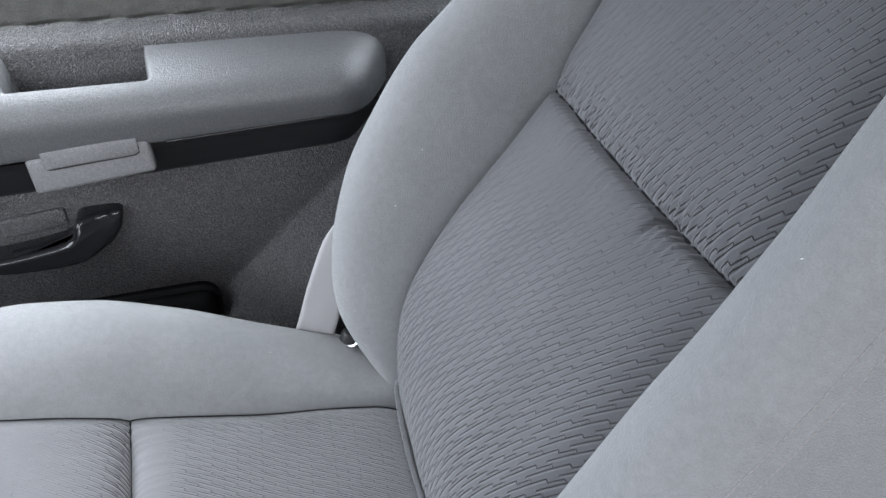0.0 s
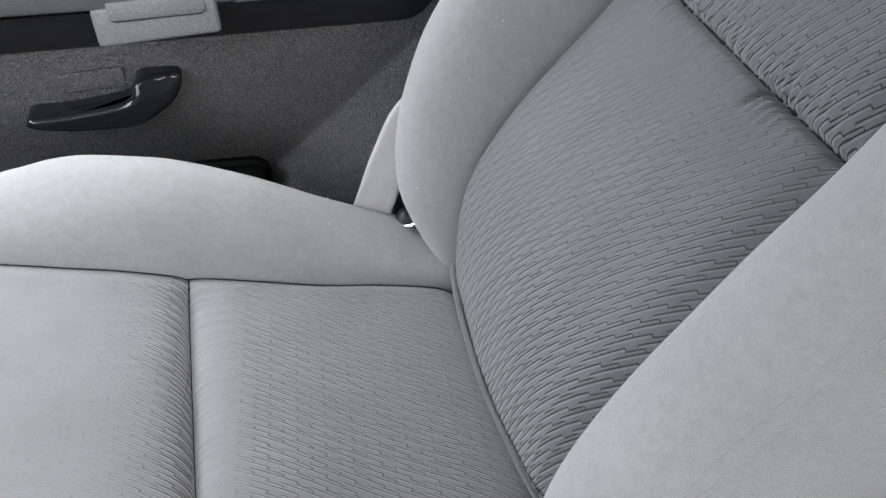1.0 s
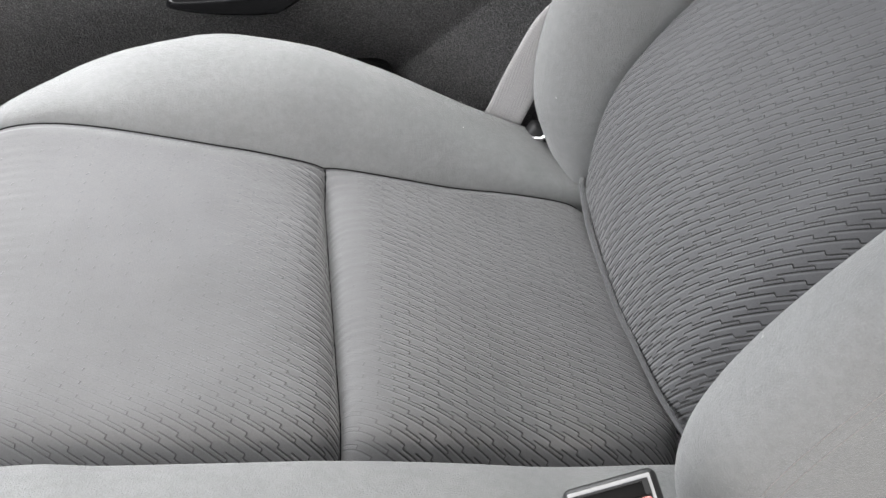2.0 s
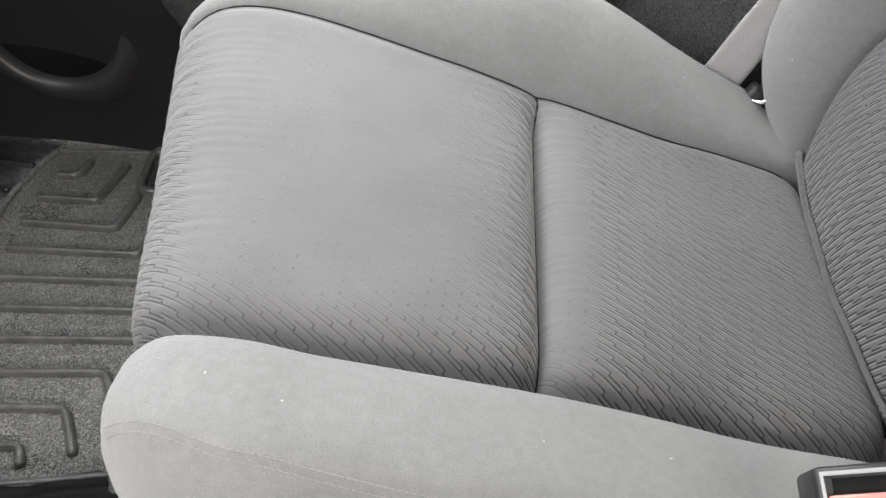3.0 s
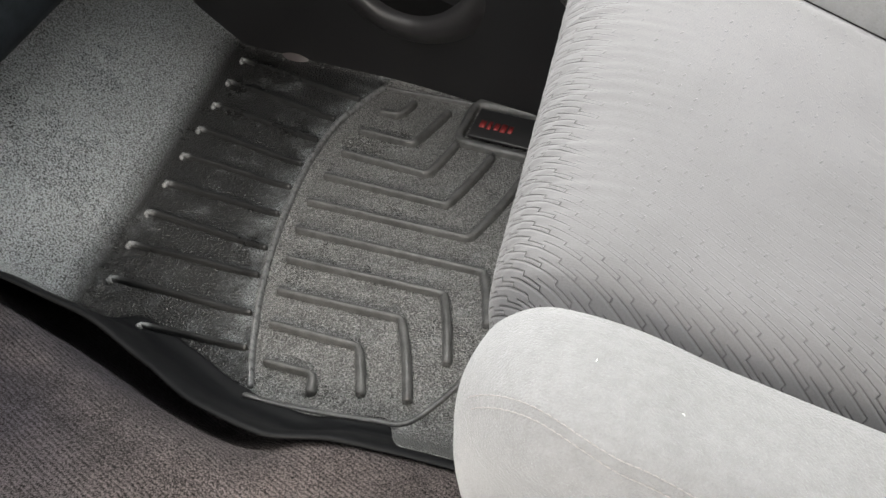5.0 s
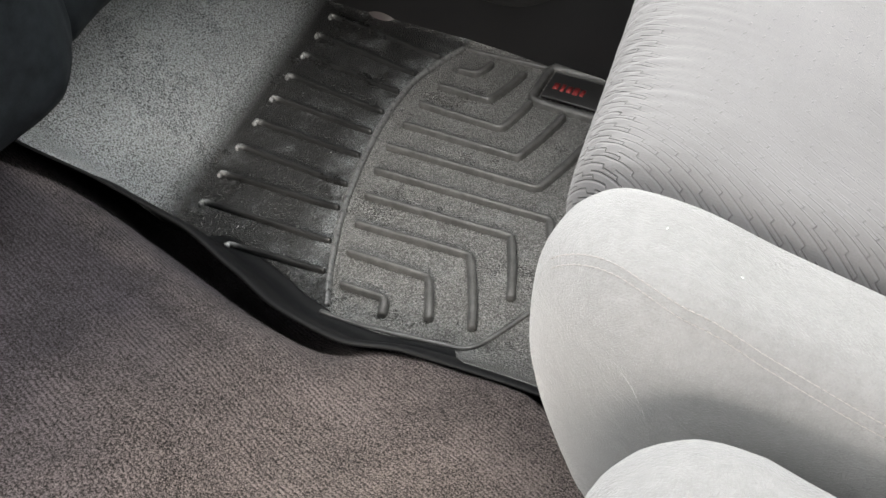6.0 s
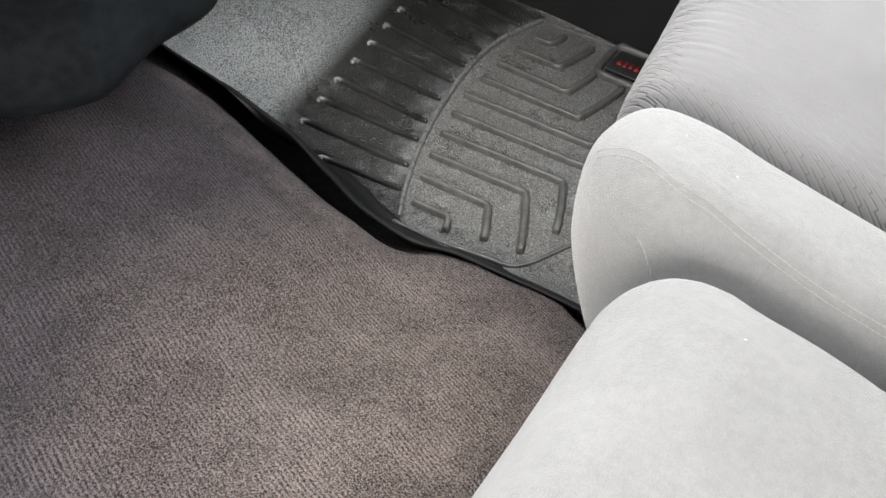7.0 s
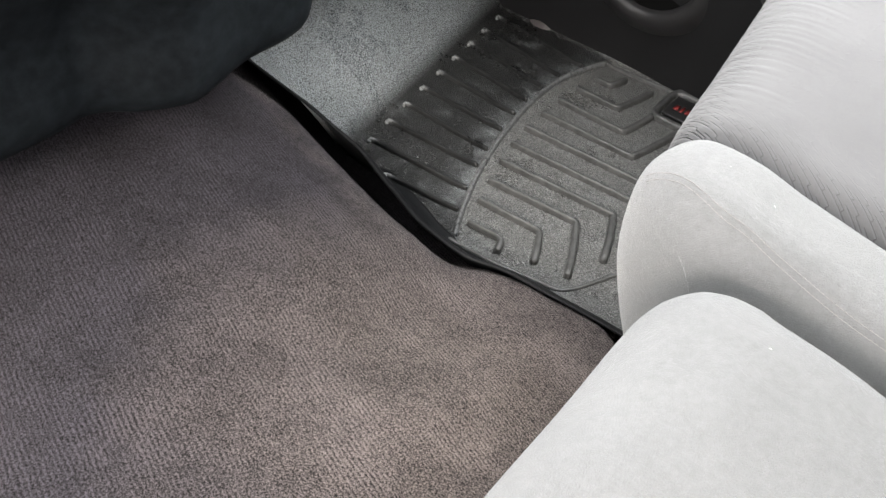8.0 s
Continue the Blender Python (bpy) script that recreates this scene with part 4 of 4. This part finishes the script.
settle(part("stalk", tube([(0.318, 0.322, 0.47), (0.33, 0.318, 0.36), (0.345, 0.316, 0.2), (0.35, 0.316, 0.0)], 0.011, 8), BLACK, None), buckle)

belt = empty("seat_belt", (0.37, 0.925, 0.30), "grey woven seat belt webbing at the seat side", "seat belt")
BELT = smooth_path([(0.315, 0.93, 0.31), (0.345, 0.925, 0.385), (0.366, 0.920, 0.422), (0.395, 0.922, 0.49), (0.435, 0.93, 0.55), (0.53, 0.945, 0.60), (0.75, 0.96, 0.68)], 41)


def belt_point(u, v):
    k = u * 40
    p = np.array([np.interp(k, range(41), BELT[:, c]) for c in range(3)])
    w = np.array((0.83, -0.10, -0.54))
    return p + w / np.linalg.norm(w) * 0.048 * (v - 0.5)


settle(sheet("webbing", belt_point, 60, 8, WEB, thick=0.0012), belt)
settle(part("anchor", box((0.405, 0.905, 0.385), (0.05, 0.018, 0.07), 0.006, 3, Matrix.Rotation(radians(30), 3, "Y")), BLACK, None, "black belt anchor cover"), belt)
settle(part("tongue", tube([(0.398, 0.893, 0.412), (0.408, 0.891, 0.411), (0.418, 0.889, 0.418), (0.424, 0.888, 0.428)], [0.002, 0.003, 0.003, 0.002], 8), CHROME, None, "bright metal tongue edge"), belt)

# ---- passenger door ----
door = empty("passenger_door", (0.1, 1.2, -0.03), "dark charcoal moulded plastic passenger door with an armrest", "car door")
PANEL_Y = spline([(-0.05, 1.225), (0.10, 1.215), (0.25, 1.185), (0.40, 1.155), (0.55, 1.143), (0.70, 1.15), (0.85, 1.165), (0.98, 1.18)])
CONTOUR = spline([(0.0, 0.0), (0.16, -0.17), (0.21, -0.245), (0.263, -0.300), (0.294, -0.322), (0.331, -0.337), (0.376, -0.345), (0.417, -0.344), (0.50, -0.334), (1.0, -0.30)])


def panel_point(u, v):
    x, z = -0.95 + 1.75 * u, -0.03 + 0.90 * v
    y = PANEL_Y(z)
    # the upper field stands proud of the speaker field
    y -= 0.020 * ease(-0.006, 0.012, x - CONTOUR(z)) * ease(0.19, 0.23, z)
    y += 0.02 * ease(-0.2, -0.6, x)
    # the field above the armrest is set back
    y += 0.030 * ease(0.0, 0.010, z - 0.748 + 0.10 * (x - 0.25))
    # the rear lower corner swells inwards
    d = (x - 0.29) * 0.63 - (z - 0.38) * 0.78
    y -= 0.095 * ease(-0.015, 0.075, d) * ease(0.65, 0.5, z)
    # shut line
    y += 0.03 * ease(0.60, 0.64, x + 0.25 * (z - 0.7))
    return x, y, z


panel = settle(sheet("panel", panel_point, 260, 160, PANEL, flip=True, thick=0.01), door)
# the smooth speaker field and door foot are blackened for the shadow there
panel.data.materials.append(LOWER)
panel.data.materials.append(UPPER)
for f in panel.data.polygons:
    f.material_index = 2 if f.center.z > 0.756 - 0.10 * (f.center.x - 0.25) else int(f.center.x < CONTOUR(f.center.z) - 0.004)

# pale bead added for the light caught along the contour edge
bead = [(CONTOUR(z) + 0.003, PANEL_Y(z) - 0.018 + 0.02 * ease(-0.2, -0.6, CONTOUR(z)), z) for z in np.linspace(0.20, 0.52, 30)]
settle(part("contour_highlight", tube(bead, 0.0048, 8), GREYTRIM, None, "pale bead for the light along the contour edge"), door)

ARM = smooth_path([(1.152, 0.743), (1.13, 0.742), (1.10, 0.735), (1.074, 0.725), (1.057, 0.714), (1.046, 0.700), (1.043, 0.685), (1.047, 0.668), (1.053, 0.652), (1.062, 0.6465), (1.12, 0.645)], 61)


def cup_depth(x, y):
    return ease(0.094, 0.106, x) * ease(0.250, 0.240, x) * ease(1.066, 1.076, y)


def arm_point(u, v):
    x = -0.45 + 1.01 * u
    y, z = (float(np.interp(v, np.linspace(0, 1, 61), ARM[:, c])) for c in (0, 1))
    z -= 0.10 * (x - 0.25) * (0.6 + 0.4 * ease(0.64, 0.72, z))
    # the rear end turns into the door
    end = ease(0.44, 0.56, x)
    y += (1.145 - y) * end**2 * 0.95
    z += (0.69 - z) * end**3 * 0.35
    # pull cup
    cup = cup_depth(x, y)
    if v < 0.5:
        z -= 0.055 * cup
    return x, y, z


arm = settle(sheet("armrest", arm_point, 300, 120, ARMREST, flip=True), door)
# the pull cup takes the panel's grain and darker colour, for its shade
arm.data.materials.append(PANEL)
for f in arm.data.polygons:
    f.material_index = int(f.center.z < 0.735 - 0.10 * (f.center.x - 0.25) and cup_depth(f.center.x, f.center.y) > 0.3)
# dark band under the armrest
BAND = smooth_path([(1.058, 0.646), (1.075, 0.63), (1.095, 0.60), (1.108, 0.583), (1.125, 0.578)], 21)


def band_point(u, v):
    x = -0.45 + 1.0 * u
    y, z = (float(np.interp(v, np.linspace(0, 1, 21), BAND[:, c])) for c in (0, 1))
    y += 0.05 * ease(0.45, 0.55, x)
    return x, y, z - 0.05 * (x - 0.25)


settle(sheet("trim_band", band_point, 60, 24, LOWER, flip=True, label="black trim band under the armrest"), door)
settle(part("seam_line", tube([(x, 1.0535 + 0.05 * ease(0.45, 0.55, x), 0.648 - 0.05 * (x - 0.25)) for x in np.linspace(0.25, 0.5, 14)], 0.0016, 6), BLACK, None), door)

grip = settle(part("pull_bracket", box((0.162, 1.064, 0.636), (0.138, 0.024, 0.046), 0.006, 3), GREYTRIM, None, "pale grey plastic pull bracket"), door)
part("inset", box((0.165, 1.0515, 0.6545), (0.106, 0.004, 0.022), 0.0015, 2), GREYTRIM, grip, "inset plate with a fine outline")
groove_line = tube([(0.113, 1.0508, 0.654), (0.114, 1.0505, 0.6445), (0.118, 1.0505, 0.6425), (0.212, 1.0505, 0.6405), (0.217, 1.0505, 0.643), (0.218, 1.0505, 0.650)], 0.0008, 6)
part("outline", groove_line, BLACK, grip, "dark joint line")

LEVER = smooth_path([(-0.021, 0.533), (-0.023, 0.519), (0.026, 0.507), (0.091, 0.502), (0.134, 0.510), (0.155, 0.526), (0.164, 0.548), (0.160, 0.558), (0.120, 0.562), (0.109, 0.556), (0.101, 0.541), (0.085, 0.535), (0.033, 0.532), (-0.021, 0.533)], 72)[:-1]
bm = bmesh.new()
face = bm.faces.new([bm.verts.new((p[0] + 0.006, 1.074 + 0.020 * ease(0.10, 0.15, p[0]), p[1] - 0.008)) for p in LEVER])
ext = bmesh.ops.extrude_face_region(bm, geom=[face])
bmesh.ops.translate(bm, vec=(0, 0.045, 0), verts=[v for v in ext["geom"] if isinstance(v, bmesh.types.BMVert)])
rim_edges = [e for e in bm.edges if sum(1 for f in e.link_faces if len(f.verts) > 10) == 1]
bmesh.ops.bevel(bm, geom=rim_edges, offset=0.008, segments=5, profile=0.5, affect="EDGES")
settle(part("door_lever", bm, GLOSSBLACK, None, "black pull lever with a glossy upper edge"), door)
settle(part("lever_plate", box((0.064, 1.115, 0.548), (0.078, 0.014, 0.026), 0.003, 3), PANEL, None), door)
settle(part("map_pocket", box((0.10, 1.116, 0.345), (0.31, 0.03, 0.125), 0.028, 5, Matrix.Rotation(radians(5), 3, "Y")), SLOT, None, "black map pocket opening"), door)

# speaker in the lower front of the door
RING = smooth_path([(0.096, 1.214), (0.100, 1.196), (0.106, 1.188), (0.116, 1.187), (0.130, 1.194), (0.152, 1.212)], 21)


def ring_point(u, v):
    r, y = (float(np.interp(v, np.linspace(0, 1, 21), RING[:, c])) for c in (0, 1))
    return -0.532 + r * math.cos(2 * math.pi * u), y, 0.252 + r * math.sin(2 * math.pi * u)


settle(sheet("speaker_ring", ring_point, 72, 16, SPEAKER, label="rounded ring round the speaker"), door)
bm = bmesh.new()
bmesh.ops.create_cone(bm, cap_ends=True, segments=48, radius1=0.103, radius2=0.098, depth=0.008)
bmesh.ops.transform(bm, matrix=pose(-0.532, 1.208, 0.252, 90, 0, 0), verts=bm.verts)
settle(part("speaker_grille", bm, SLOT, None, "black speaker grille"), door)

# sill and kick panel at the outer edge of the footwell
sill = settle(part("sill_trim", box((-0.2, 1.285, 0.0), (1.7, 0.05, 0.075), 0.015, 4), DASH, None), door)
sill.name = "door_sill"
sill.parent = None
tagged(sill, "black plastic sill trim along the door opening", "sill", kind="structure")
bm = tube([(-0.86, 1.262, 0.02), (-0.88, 1.258, 0.07), (-0.94, 1.25, 0.16), (-1.02, 1.24, 0.27)], 0.012, 8)
kick = shell("kick_panel", [((-1.28, 1.262, -0.02), (-0.80, 1.30, 0.6))], DASH, "black plastic kick panel beside the footwell", "trim")
part("ridge", bm, PANEL, kick)
part("ridge", tube([(-0.850, 1.256, 0.004), (-0.846, 1.257, 0.05), (-0.828, 1.258, 0.11), (-0.80, 1.260, 0.20)], [0.006, 0.008, 0.010, 0.012], 10), KICK, kick)

settle(part("toe_edge", tube([(-0.885, 1.256, 0.002), (-0.90, 1.256, 0.017), (-0.921, 1.256, 0.046), (-0.946, 1.256, 0.099), (-0.99, 1.256, 0.20)], [0.005, 0.008, 0.009, 0.009, 0.009], 10), RIBBER, None, "rolled rubber edge"), mat)


def flare_point(u, v):
    x, z = -0.865 + 0.20 * u, -0.004 + 0.125 * v
    swell = math.sin(math.pi * u) ** 1.5
    return x, 1.263 - 0.040 * swell * (1 - v) ** 1.6 + 0.010 * v, z


sheet("flare", flare_point, 36, 24, KICK, kick, flip=True)

# ---- dashboard ----
dash = empty("dashboard", (-1.0, 0.2, 0.24), "black plastic dashboard underside with a rounded lower edge", "dashboard")
DASH_X = spline([(-1.15, -0.80), (-0.2, -0.795), (0.07, -0.789), (0.15, -0.788), (0.195, -0.792), (0.225, -0.778), (0.25, -0.752), (0.28, -0.731), (0.314, -0.718), (0.348, -0.724), (0.40, -0.737), (0.434, -0.741), (0.486, -0.739), (0.523, -0.743), (0.571, -0.773), (0.60, -0.797), (0.69, -0.815), (0.80, -0.815), (1.26, -0.84)])
DASH_Z = spline([(-1.15, 0.285), (0.2, 0.285), (0.45, 0.287), (0.56, 0.289), (0.64, 0.292), (0.72, 0.298), (0.85, 0.31), (1.26, 0.33)])
DASH_SEC = smooth_path([(-0.40, 0.03), (-0.20, 0.008), (-0.07, 0.0), (-0.025, 0.006), (-0.006, 0.024), (0.0, 0.06), (0.0, 0.16), (0.02, 0.28), (0.06, 0.40), (0.08, 0.50), (0.04, 0.60), (-0.12, 0.68), (-0.42, 0.70)], 61)


def dash_panel(y0, y1, inset):
    def f(u, v):
        y = y0 + (y1 - y0) * u
        a, b = (float(np.interp(v, np.linspace(0, 1, 61), DASH_SEC[:, c])) for c in (0, 1))
        tuck = 0.004 * (math.exp(-(y - y0) / 0.004) + math.exp(-(y1 - y) / 0.004))
        # unseen swell added higher up to shade the carpet below
        swell = 0.12 * ease(0.52, 0.30, y) * ease(0.12, 0.42, b) * ease(0.70, 0.5, b)
        return DASH_X(y) + a - tuck - inset + swell, y, DASH_Z(y) + b + tuck
    return f


settle(sheet("centre_panel", dash_panel(-0.45, 0.606, 0.0), 190, 80, DASH), dash)
settle(sheet("knee_panel", dash_panel(0.608, 1.258, 0.003), 100, 80, DASH), dash)
settle(sheet("driver_panel", dash_panel(-1.14, -0.452, 0.003), 60, 60, DASH), dash)

# ---- lint on the cloth ----
rnd = random.Random(4)
bm = bmesh.new()
NEAR_F, FAR_F, BNEAR_F, BFAR_F = cushion_bolster(near_section), cushion_bolster(far_section), back_bolster(-1), back_bolster(1)
for k in range(18):
    f = (NEAR_F, FAR_F, BNEAR_F, BFAR_F, jump_point)[k % 5]
    u, v = rnd.uniform(0.15, 0.7), rnd.uniform(0.22, 0.5)
    p = Vector(f(u, v))
    n = (Vector(f(u + 0.01, v)) - p).cross(Vector(f(u, v + 0.01)) - p).normalized()
    n = n if n.z > 0 or n.x < -0.5 else -n
    d = n.orthogonal().normalized()
    d.rotate(Matrix.Rotation(rnd.uniform(0, 6), 3, n))
    ln = rnd.choice((0.0012, 0.002, 0.002, 0.005))
    t = tube([p + n * 0.0006, p + n * 0.0011 + d * ln * 0.5, p + n * 0.0007 + d * ln + n.cross(d) * ln * 0.3], [0.0002, 0.0003, 0.00015], 5)
    me = bpy.data.meshes.new("fibre")
    t.to_mesh(me)
    t.free()
    bm.from_mesh(me)
    bpy.data.meshes.remove(me)
tagged(part("lint", bm, LINT, None), "tiny pale lint fibres lying on the grey cloth", "lint", kind="stuff")
